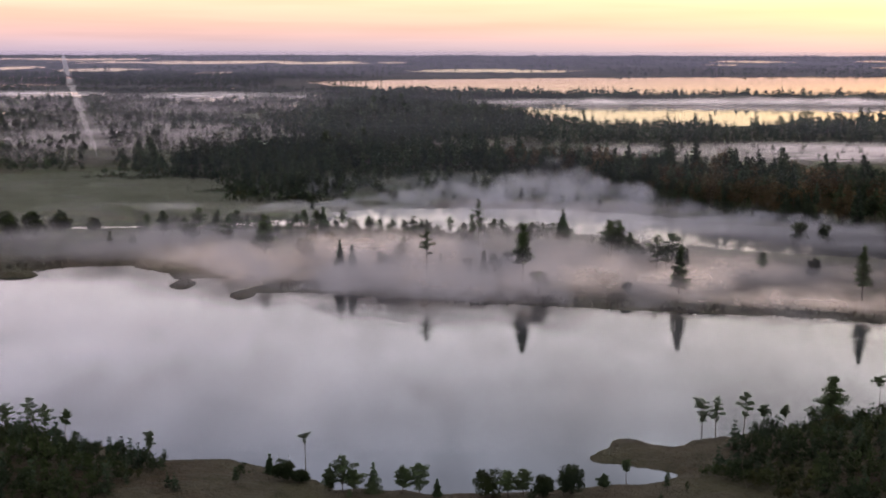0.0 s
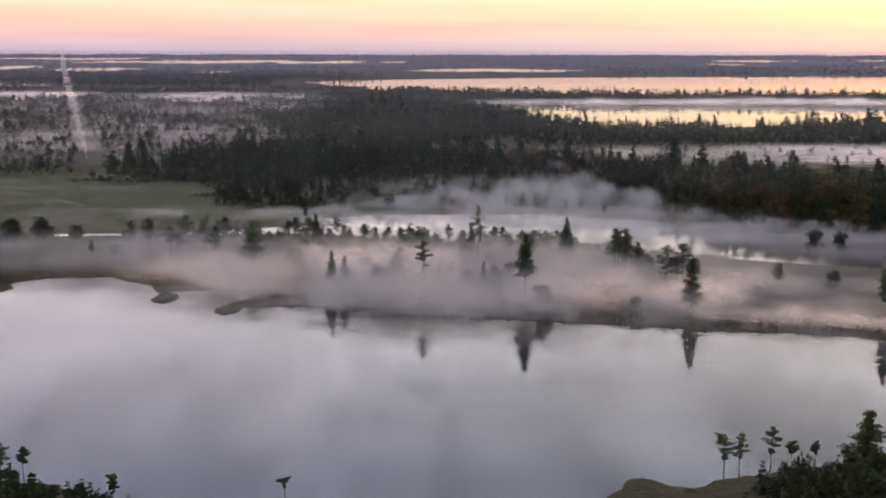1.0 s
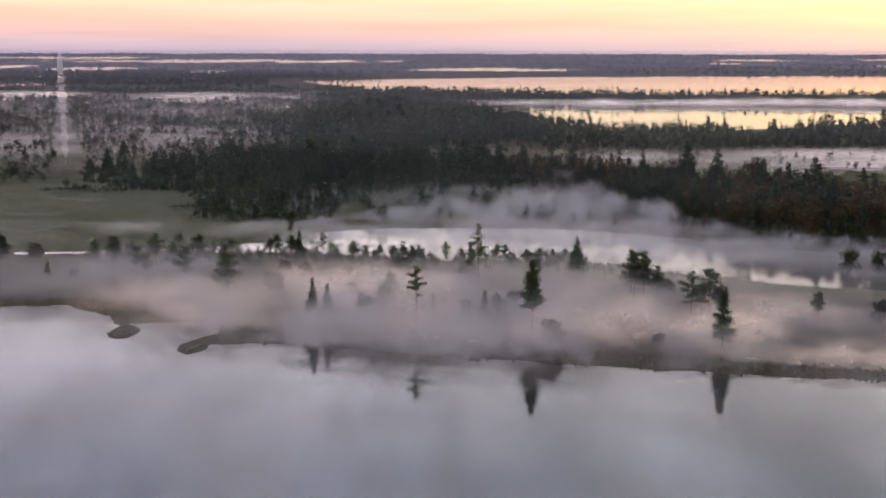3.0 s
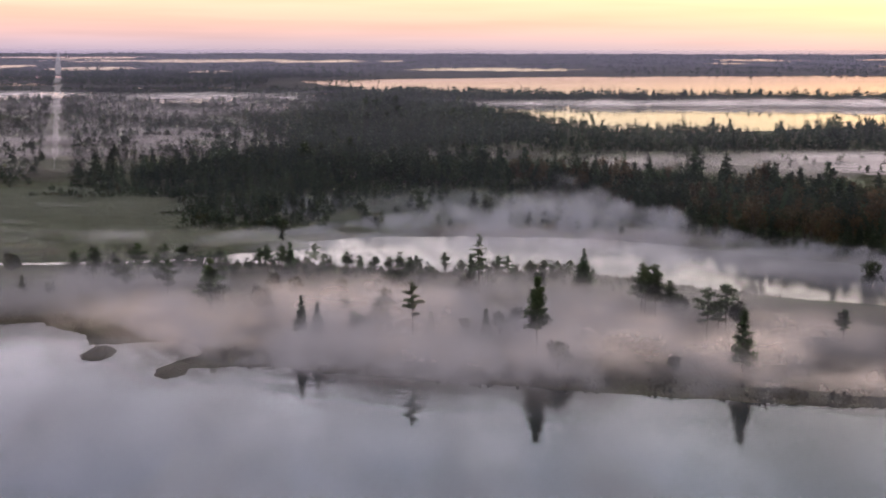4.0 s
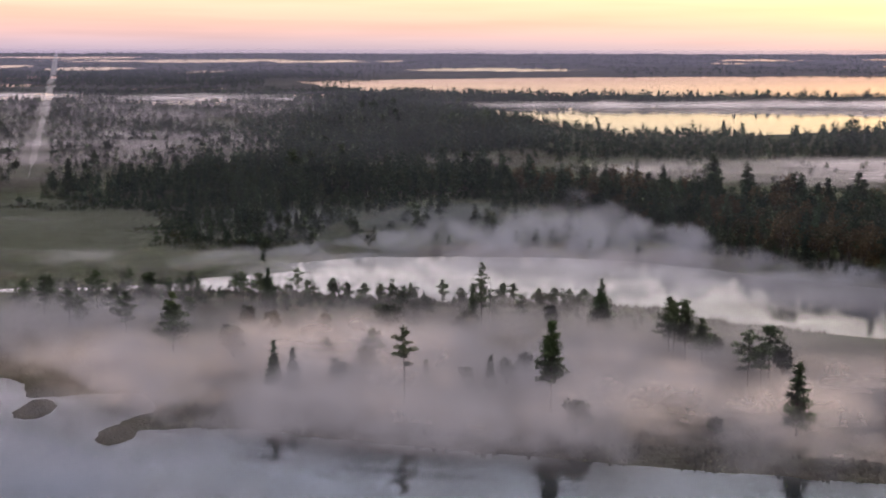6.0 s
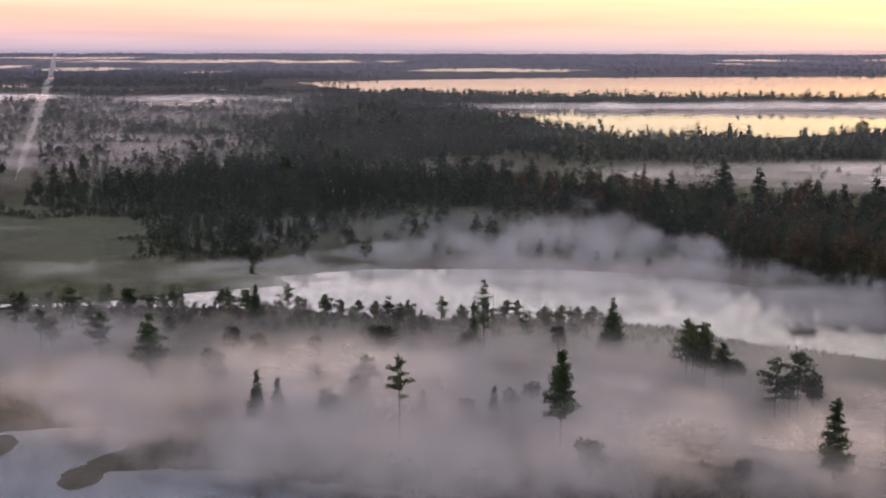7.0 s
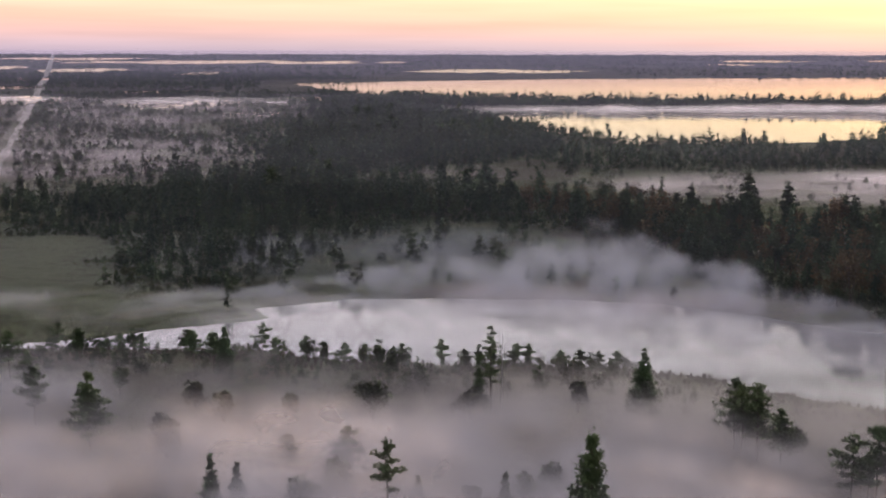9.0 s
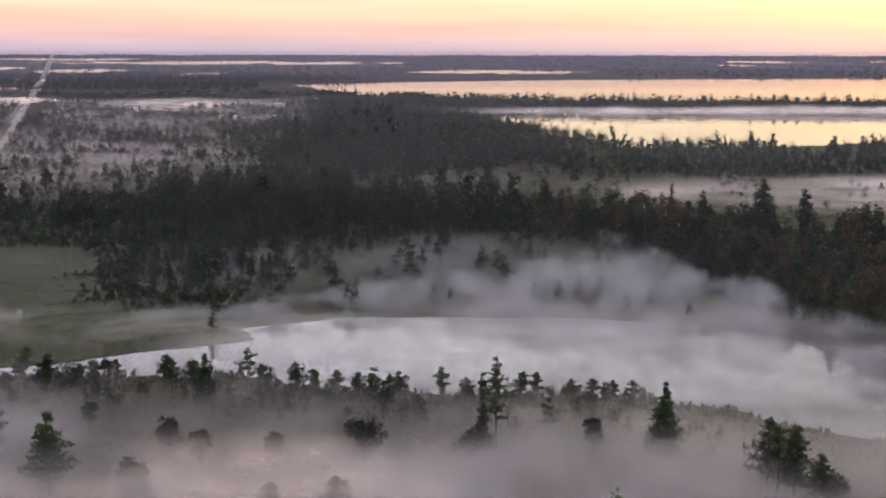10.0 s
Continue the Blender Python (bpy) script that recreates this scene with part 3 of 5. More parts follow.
def build_marked_trees():
    rng = np.random.RandomState(11)
    ISTHMUS = "trees rising from the mist between the lakes"
    plant("tiered", 14.3, 221, 12.3, rng, "tall full-crowned pine standing alone in the mist", ISTHMUS, bare=0.38, spread=0.165, tiers=11, leaves=4800, size=0.28)
    plant("tiered", -36.4, 250, 9.6, rng, "broad dark pine with layered boughs in the mist", ISTHMUS, bare=0.28, spread=0.28, tiers=8, leaves=4200, size=0.3)
    plant("tiered", 40.8, 212, 9.2, rng, "dark green tiered pine above the mist", ISTHMUS, bare=0.18, spread=0.195, tiers=11, leaves=3600, size=0.28)
    plant("spruce", 25.4, 262.5, 9.4, rng, "compact green conical spruce at the edge of the mist", ISTHMUS, bare=0.12, spread=0.27, tiers=12, leaves=2800, size=0.3)
    plant("spruce", -27.5, 283, 7.3, rng, "dense dark spruce beside a pine on the pond shore", ISTHMUS, spread=0.27, leaves=2200)
    plant("pine", -29.2, 283.5, 6.4, rng, "small pine leaning against a dark spruce", ISTHMUS, bare=0.45, spread=0.26, leaves=600)
    plant("pine", 7.6, 266, 11.4, rng, "tall sparse pine with a thin broken spire", ISTHMUS, bare=0.35, spread=0.14, limbs=26, leaves=1000, size=0.2)
    plant("snag", 8.8, 266.5, 10.6, rng, "bare grey dead stem beside a sparse pine", ISTHMUS)
    plant("spruce", 6.0, 264, 8.2, rng, "dark small spruce crowded against a tall pine", ISTHMUS, spread=0.17, leaves=900)
    plant("bush", 5.0, 262, 4.8, rng, "dense dark bush at the foot of a pine", ISTHMUS, spread=0.5, leaves=700)
    plant("pine", -3.1, 224, 10.6, rng, "forked sparse pine with tufted boughs in the mist", ISTHMUS, bare=0.55, spread=0.14, limbs=11, leaves=520, crooked=0.04)
    for x, y, h, wide in ((33.8, 252, 8.6, 0.30), (35.6, 249.5, 8.2, 0.26), (37.4, 246.5, 6.6, 0.32)):
        plant("tiered", x, y, h, rng, "leaning bog pine with flat spreading boughs", ISTHMUS, bare=0.3, spread=wide, tiers=8, leaves=2200, size=0.28)
    plant("tiered", 70.5, 206, 10.4, rng, "tall dark pine near the lake's misty shore", ISTHMUS, bare=0.3, spread=0.18, tiers=10, leaves=3000, size=0.28)
    low = [
        (-54.3, 297, 4.4), (-51.4, 297.4, 3.4), (-45.2, 296.8, 2.6), (-42.1, 296.5, 2.8), (-35.1, 295.9, 3.7), (-24.2, 294.7, 4.8), (-22.2, 294, 2.8),
        (-17.7, 292.3, 3.4), (-15.1, 291.2, 2.9), (-12, 290, 2.9), (-9.1, 289.6, 2.9), (-5.1, 289, 2.6), (-4, 288.9, 3.1), (1.5, 288.1, 4.0), (4.7, 287.8, 2.6),
        (11.8, 287.3, 3.6), (13.6, 287.2, 3.5), (17.9, 286.8, 2.6), (20.5, 286.3, 2.9), (23, 285.9, 2.7), (25.5, 285.5, 2.9),
    ]
    for x, y, h in low:
        tall = h > 3.2
        plant("pine", x, y, h + 0.3, rng, "stunted bog pine on the pond's near shore", ISTHMUS, bare=0.3 if tall else 0.12, spread=0.3 if tall else 0.42, limbs=12, leaves=420, size=0.24)
    shadowy = [
        (-55.6, 265.7, 7), (-62.8, 276.1, 7), (-55.2, 279.5, 7.5), (-53.7, 264.7, 6), (-49.5, 269.8, 7), (-45.3, 259.1, 8), (-47.8, 286, 6), (-67.2, 279.7, 6), (-64, 282.8, 6),
        (-7.9, 240.4, 6.5), (-38.2, 269.7, 5), (-32, 285, 6.3), (35.3, 248, 9), (33.9, 249.6, 8.5), (40.6, 233.6, 8), (44, 236.4, 8), (59.6, 229.4, 5.4), (42.4, 234, 6),
    ]
    for x, y, h in shadowy:
        plant("pine", x, y, h, rng, "bog pine half hidden in the drifting mist", ISTHMUS, bare=rng.uniform(0.25, 0.5), spread=rng.uniform(0.2, 0.28), limbs=14, leaves=800, umbrella=rng.uniform() > 0.85)
    rounded = [
        (-29, 251.9, 5), (-13.9, 242.4, 4.4), (-11.5, 229.5, 6.0), (-8, 233.5, 6.4), (4.7, 230.6, 4.4), (9.7, 232.6, 4.4), (12.4, 235.1, 4.6), 
        (40.1, 249.3, 5), (31.8, 212, 3.2), (46.3, 237.8, 5), (16.5, 212.8, 5), (-28.2, 265.9, 4.5), (-23.7, 260.2, 5), (-16.3, 260.2, 5),
        (-6.5, 260.8, 6.5), (-8.2, 242.3, 5.5), (-14.5, 245.1, 4.5), (-27.5, 247.2, 5.2), (18, 264.5, 5), (68.7, 227.8, 4.5), (85.8, 277.6, 5), (80.1, 277.5, 5.5),
    ]
    for x, y, h in rounded:
        plant("bush", x, y, h, rng, "round-headed birch bush veiled by mist", ISTHMUS, spread=rng.uniform(0.3, 0.42), leaves=520)
    for x, y, h in ((-19.2, 228, 7.9), (-17, 229, 6.7), (7.5, 229.3, 5.6), (-0.5, 230.7, 4.8)):
        plant("spruce", x, y, h, rng, "small pointed spruce fading into the mist", ISTHMUS, spread=0.21, tiers=13, leaves=1500)
    for x, y, h in ((-91.9, 293.5, 5), (-92.9, 280.1, 5.5), (-97.1, 277.3, 6), (-88, 286, 5), (-81.7, 287.9, 4), (-101, 285, 6), (-105, 279, 6), (-97, 290, 5.5)):
        plant("bush", x, y, h, rng, "dark thicket of birch on the lake's far shore", "thicket on the far shore", spread=0.5, leaves=800)

    for x, y, h in ((56.7, 432, 13), (72.4, 414, 13), (76.5, 424, 14), (54, 430, 11), (63, 400, 11), (47, 425, 12), (92, 392, 13), (105, 372, 10.5), (66, 360, 11), (84, 350, 10.5), (120, 335, 10.5)):
        plant("spruce", x, y, h, rng, "tall pointed spruce rising over the wood", "spruces over the wood", spread=0.27, tiers=13, leaves=1000, size=0.42)
    NEAR = "trees on the near shore"
    for x, y, h in ((-47, 129.3, 4.8), (-44.7, 130.3, 5.2), (-43.2, 130.3, 4.5), (-41.2, 131.3, 3.6), (-30.1, 122.9, 3.8), (28.6, 133.2, 4.4), (30.1, 133, 4.7), (33.3, 133.6, 5.0), (35.5, 134, 3.4), (38, 134, 3.4), (18, 117.6, 2.5)):
        plant("pine", x, y, h, rng, "slender bog pine with an umbrella crown on the shore", NEAR, bare=rng.uniform(0.4, 0.58), spread=rng.uniform(0.16, 0.22), limbs=17, leaves=1300, size=0.11, umbrella=rng.uniform() > 0.65, crooked=0.03)
    plant("pine", -13.6, 118.3, 5.2, rng, "lone thin pine with a small flat crown", NEAR, bare=0.78, spread=0.11, limbs=9, leaves=520, size=0.1, umbrella=True)
    plant("pine", 48.7, 134.5, 6.6, rng, "tall bare-stemmed pine with a flat crown", NEAR, bare=0.8, spread=0.15, limbs=10, leaves=700, size=0.11, umbrella=True)
    plant("tiered", 42.0, 130.5, 7.7, rng, "dense dark green conical pine on the wooded mound", NEAR, bare=0.08, spread=0.38, tiers=10, leaves=6500, size=0.22)
    for x, y, h in ((-6.7, 114.2, 3.4), (-17.3, 119.3, 2.5), (-0.6, 113.4, 2.0)):
        plant("spruce", x, y, h, rng, "young dark spruce on the boggy bank", NEAR, spread=0.3, tiers=10, leaves=1200, size=0.16)
    for x, y, h, wide in ((-9.7, 114.6, 3.9, 0.33), (-10.9, 114.8, 2.5, 0.36), (-8.6, 114.2, 2.6, 0.42), (-3.9, 114.2, 3.0, 0.34), (-2.3, 114.2, 3.2, 0.40), (6.1, 113.2, 2.8, 0.42), (7.6, 113.6, 3.0, 0.34), (15.4, 114.6, 2.0, 0.4)):
        plant("pine", x, y, h, rng, "bushy dark bog pine on the boggy bank", NEAR, bare=0.25, spread=wide, limbs=16, leaves=1100, size=0.17, crooked=0.03)
    for x, y, h, wide in ((4.2, 113.2, 3.1, 0.48), (9.5, 113.0, 2.4, 0.5), (12.1, 113.4, 3.3, 0.62), (-15.6, 117.2, 2.6, 0.6), (-14.0, 116.6, 1.8, 0.6)):
        plant("bush", x, y, h, rng, "leafy green birch bush on the boggy bank", NEAR, spread=wide, leaves=1300, size=0.17)
    for x, y, h in ((-16.2, 118.0, 3.0), (-15.2, 118.2, 2.8)):
        plant("snag", x, y, h, rng, "bare grey dead sapling on the bank", NEAR)


build_marked_trees()

# woods as outlines
FRONT_WOOD = [
    (-133, 466), (-119, 433), (-91, 414), (-68, 394), (-56, 352), (-41, 341), (-33, 358), (-22, 398), (-5, 421), (23, 430), (41, 408), (50, 362), (54, 343), (71, 322),
    (104, 284), (150, 240), (205, 240), (190, 300), (160, 345), (134, 380), (112, 404), (84, 420), (66, 430), (48, 450), (20, 470), (-10, 476), (-40, 484), (-75, 475), (-100, 455),
]
RIDGE_WOOD = [(-78, 475), (-36, 482), (-22, 545), (15, 585), (50, 598), (70, 640), (60, 730), (44, 830), (16, 940), (-18, 1030), (-62, 1010), (-78, 930), (-64, 840), (-60, 740), (-64, 600), (-66, 520)]
FLANK_WOOD = [(146, 612), (160, 576), (197, 558), (320, 560), (420, 640), (330, 700), (210, 690), (166, 655), (150, 636)]
STRIP_WOOD = [(-130, 1430), (-30, 1290), (40, 1215), (217, 1160), (411, 1150), (700, 1150), (900, 1130), (700, 1090), (389, 1078), (200, 1106), (20, 1110), (-80, 1150)]
LEFT_WOOD = [(-1000, 1720), (-420, 1560), (-230, 1510), (-215, 1640), (-270, 1850), (-240, 2000), (-90, 2090), (-300, 2440), (-1200, 2440)]


def scatter(rng, box, step, keep, clear=1.5):
    """Jittered places in a box that keep() accepts."""
    x0, y0, x1, y1 = box
    X, Y = np.meshgrid(np.arange(x0, x1, step), np.arange(y0, y1, step))
    X = (X + rng.uniform(-0.48, 0.48, X.shape) * step).ravel()
    Y = (Y + rng.uniform(-0.48, 0.48, Y.shape) * step).ravel()
    ok = keep(X, Y) & (shore(X, Y) > clear) & ((np.abs(X - cutline(Y)) > 5) | (Y < 425))
    return X[ok], Y[ok]


def templates(rng, wood_scale, leaves, size, kinds="ppsssb", limbs=9, tiers=8):
    """Unit-high trees for the woods: vertices, triangles and material slots (0 bark, 1 pine, 2 spruce, 3 birch, 4
    backlit birch).
    """
    made = []
    for k in kinds:
        if k == "p":
            wood, leaf = pine_shape(rng, 10.0, rng.uniform(0.2, 0.4), rng.uniform(2.2, 3.1), limbs, leaves, size, 0.02, cone=True)
            leaf = join([leaf, core(rng, 10.0, 0.35, 2.6, leaves // 9, size * 2.4)])
        elif k == "s":
            wood, leaf = spruce_shape(rng, 10.0, 0.04, rng.uniform(2.1, 3.2), tiers, leaves, size)
            leaf = join([leaf, core(rng, 10.0, 0.04, 2.6, leaves // 9, size * 2.4)])
        else:
            wood, leaf = bush_shape(rng, 9.0, rng.uniform(2.2, 3.0), leaves, size)
        if wood_scale == 0:  # the stem alone
            wood = tube([(0, 0, -0.3), (0, 0, 6.5)], (0.17, 0.05), 3)
        V, T = join([wood, leaf])
        slot = np.r_[np.zeros(len(wood[1]), int), np.full(len(leaf[1]), {"p": 1, "s": 2, "b": 3, "r": 4}[k])]
        made.append((V / 10.0, T, slot))
    return made


def forest_stuff(name, rng, X, Y, H, shapes, label, sink=0.0):
    """One mesh of many trees."""
    Z = land(X, Y) - sink
    V, T, S, n = [], [], [], 0
    pick = rng.randint(0, len(shapes), len(X))
    for k, (v, t, s) in enumerate(shapes):
        i = np.where(pick == k)[0]
        if not len(i):
            continue
        a, h = rng.uniform(0, 6.283, len(i)), H[i]
        w = h * rng.uniform(0.85, 1.25, len(i))
        c, d = np.cos(a), np.sin(a)
        x = (c[:, None] * v[:, 0] - d[:, None] * v[:, 1]) * w[:, None] + X[i, None]
        y = (d[:, None] * v[:, 0] + c[:, None] * v[:, 1]) * w[:, None] + Y[i, None]
        z = v[None, :, 2] * h[:, None] + Z[i, None]
        V.append(np.stack([x, y, z], -1).reshape(-1, 3))
        T.append((t[None] + (np.arange(len(i)) * len(v))[:, None, None]).reshape(-1, 3) + n)
        S.append(np.tile(s, len(i)))
        n += len(i) * len(v)
    ob = new(name, fast_mesh(name, np.concatenate(V), np.concatenate(T), [BARK, PINE, SPRUCE, BIRCH, BACKLIT], np.concatenate(S)))
    return tagged(ob, label, "forest", kind="stuff")


def leafier(rng, shape, bare):
    wood, leaf = shape
    return wood, join([leaf, core(rng, 10.0, bare, 2.6, 90, 0.95)])


def build_woods():
    rng = np.random.RandomState(21)
    # the front wood: the trees along its open edge stand singly, the rest is one mass
    X, Y = scatter(rng, (-140, 235, 215, 485), 4.3, lambda x, y: outside(FRONT_WOOD, x, y) + 3 * wobble(x, y, 25, 12) < -9e9 * (np.abs(x) > 0.36 * y + 16))
    H = 6.9 + 2.3 * wobble(X, Y, 45, 13) + rng.normal(size=len(X)) * 1.9 + (rng.uniform(size=len(X)) > 0.93) * 5.0 + np.clip((X - 30) / 25, 0, 1) * -0.4
    H = H * np.where(X < -15, np.clip(0.34 - outside(FRONT_WOOD, X, Y) / 32, 0.34, 1), 1)
    H = np.clip(H, 2.2, 14)
    edge = -outside(FRONT_WOOD, X, Y) + 0.02 * Y
    inview = (np.abs(X) < 0.36 * Y + 15) & (Y < 440)
    order = np.argsort(np.where(inview, edge, 1e6))
    single, mass = order[:280], order[280:]
    shapes = []
    for k in range(5):
        shapes.append(("spruce_tree", SPRUCE, leafier(rng, spruce_shape(rng, 10, 0.04, rng.uniform(2.2, 3.2), 15, 1150, 0.34), 0.04)))
    for k in range(4):
        shapes.append(("pine_tree", PINE, leafier(rng, pine_shape(rng, 10, rng.uniform(0.2, 0.4), rng.uniform(2.2, 3.0), 14, 1000, 0.34, cone=True), 0.35)))
    for k in range(2):
        shapes.append(("birch_tree", BIRCH, bush_shape(rng, 9, rng.uniform(2.2, 2.8), 520, 0.42)))
    for k in range(3):
        shapes.append(("autumn_birch", BACKLIT, bush_shape(rng, 9, rng.uniform(2.0, 2.8), 700, 0.38)))
    words = {"spruce_tree": "dark spruce at the edge of the wood", "pine_tree": "tall pine at the edge of the wood", "birch_tree": "round-crowned birch at the edge of the wood", "autumn_birch": "birch at the edge of the wood, warm backlight in its leaf colour"}
    first = {}
    for i in single:
        k = rng.randint(3, len(shapes)) if X[i] > 20 else rng.choice((0, 1, 5, 6, 7, 8, 5, 6, 9, 10))
        name, mat, (wood, leaf) = shapes[k]
        m = planted(X[i], Y[i], H[i] / 10, rng.uniform(0, 6.28))
        if k not in first:
            first[k] = tree_thing(name, wood, leaf, mat, words[name], "trees along the edge of the wood")
            first[k].matrix_basis = m
        else:
            copy = copy_thing(first[k], Matrix.Identity(4))
            copy.matrix_basis = m
    mid = templates(rng, 0, 640, 0.38, "ppppppbsssb", 14, 16)
    sunny = templates(rng, 0, 640, 0.38, "pppssrrrrb", 14, 16)
    east = X[mass] > 18 + 14 * wobble(X[mass], Y[mass], 30, 19)
    for side, shapes_here, words_here in ((~east, mid, "dense dark mixed spruce and pine wood"), (east, sunny, "mixed wood of conifers and birches coloured for warm backlight")):
        forest_stuff("front_wood", rng, X[mass][side], Y[mass][side], H[mass][side], shapes_here, words_here)
    X, Y = scatter(rng, (-150, 475, 60, 1190), 4.6, lambda x, y: (outside(RIDGE_WOOD, x, y) + 13 * wobble(x, y, 50, 14) < 0) & (np.abs(x) < 0.38 * y + 30))
    H = np.clip(7.4 + 2.0 * wobble(X, Y, 90, 15) + rng.normal(size=len(X)) * 1.8 + (rng.uniform(size=len(X)) > 0.95) * 3, 3, 14)
    H = H * np.where(X > -20, np.clip(0.5 - outside(RIDGE_WOOD, X, Y) / 70, 0.5, 1), 1)
    far = templates(rng, 0, 125, 0.85, "ppsssssb", 10, 11)
    forest_stuff("ridge_wood", rng, X, Y, H, far, "dark spruce and pine wood on the long ridge")
    X, Y = scatter(rng, (110, 540, 420, 710), 5.8, lambda x, y: outside(FLANK_WOOD, x, y) + 5 * wobble(x, y, 40, 14) < 0)
    H = np.clip(5.6 + 1.6 * wobble(X, Y, 50, 15) + rng.normal(size=len(X)) * 1.7 + (rng.uniform(size=len(X)) > 0.93) * 4, 3, 14)
    forest_stuff("flank_wood", rng, X, Y, H, far, "dark pine wood before the glowing lake")
    # thin, low trees on the shore of the glowing lake
    X, Y = scatter(rng, (40, 566, 150, 960), 3.9, lambda x, y: (shore(x, y) < 150) & (x > 45) & (outside(RIDGE_WOOD, x, y) > 0) & (outside(FLANK_WOOD, x, y) > 0))
    H = np.clip(3.6 + rng.normal(size=len(X)) * 1.2 + (rng.uniform(size=len(X)) > 0.93) * 2.5, 1.5, 9)
    forest_stuff("lakeshore_trees", rng, X, Y, H, templates(rng, 0, 84, 0.78, "bbbppss", 8, 9), "sparse slender trees on the glowing lake's shore")
    tiny = templates(rng, 0, 44, 1.1, "ppssss", 7, 9)
    X, Y = scatter(rng, (-150, 1075, 620, 1460), 5.0, lambda x, y: outside(STRIP_WOOD, x, y) + 6 * wobble(x, y, 60, 16) < 0)
    H = np.clip(6.5 + rng.normal(size=len(X)) * 1.8 + (rng.uniform(size=len(X)) > 0.95) * 2.5, 3, 14)
    forest_stuff("lakeside_wood", rng, X, Y, H, tiny, "strip of dark conifers between two glowing lakes")
    X, Y = scatter(rng, (-1000, 1440, -80, 2440), 13.5, lambda x, y: (outside(LEFT_WOOD, x, y) + 15 * wobble(x, y, 160, 17) < 0) & (np.abs(x) < 0.38 * y + 20))
    H = np.clip(7 + rng.normal(size=len(X)) * 2, 3, 14)
    forest_stuff("distant_wood", rng, X, Y, H, tiny, "distant dark conifer forest across the flat bog")

    def on_far_land(x, y):
        ok = (np.abs(x) < 0.38 * y + 20) & (wobble(x, y, 420, 18) > -0.35)
        for cx, cy, rx, ry in FAR_PONDS:
            ok &= (np.abs(x - cx) > rx * 1.2) | (y > cy + ry * 1.25) | (y < cy - ry * 1.2 - 260)
        return ok

    X, Y = scatter(rng, (-1900, 2430, 1900, 4850), 26, on_far_land)
    H = np.clip(5 + rng.normal(size=len(X)) * 1.5, 2, 9)
    forest_stuff("horizon_wood", rng, X, Y, H, templates(rng, 0, 10, 3.6, "psb", 4, 4), "faint forest reaching to the horizon")


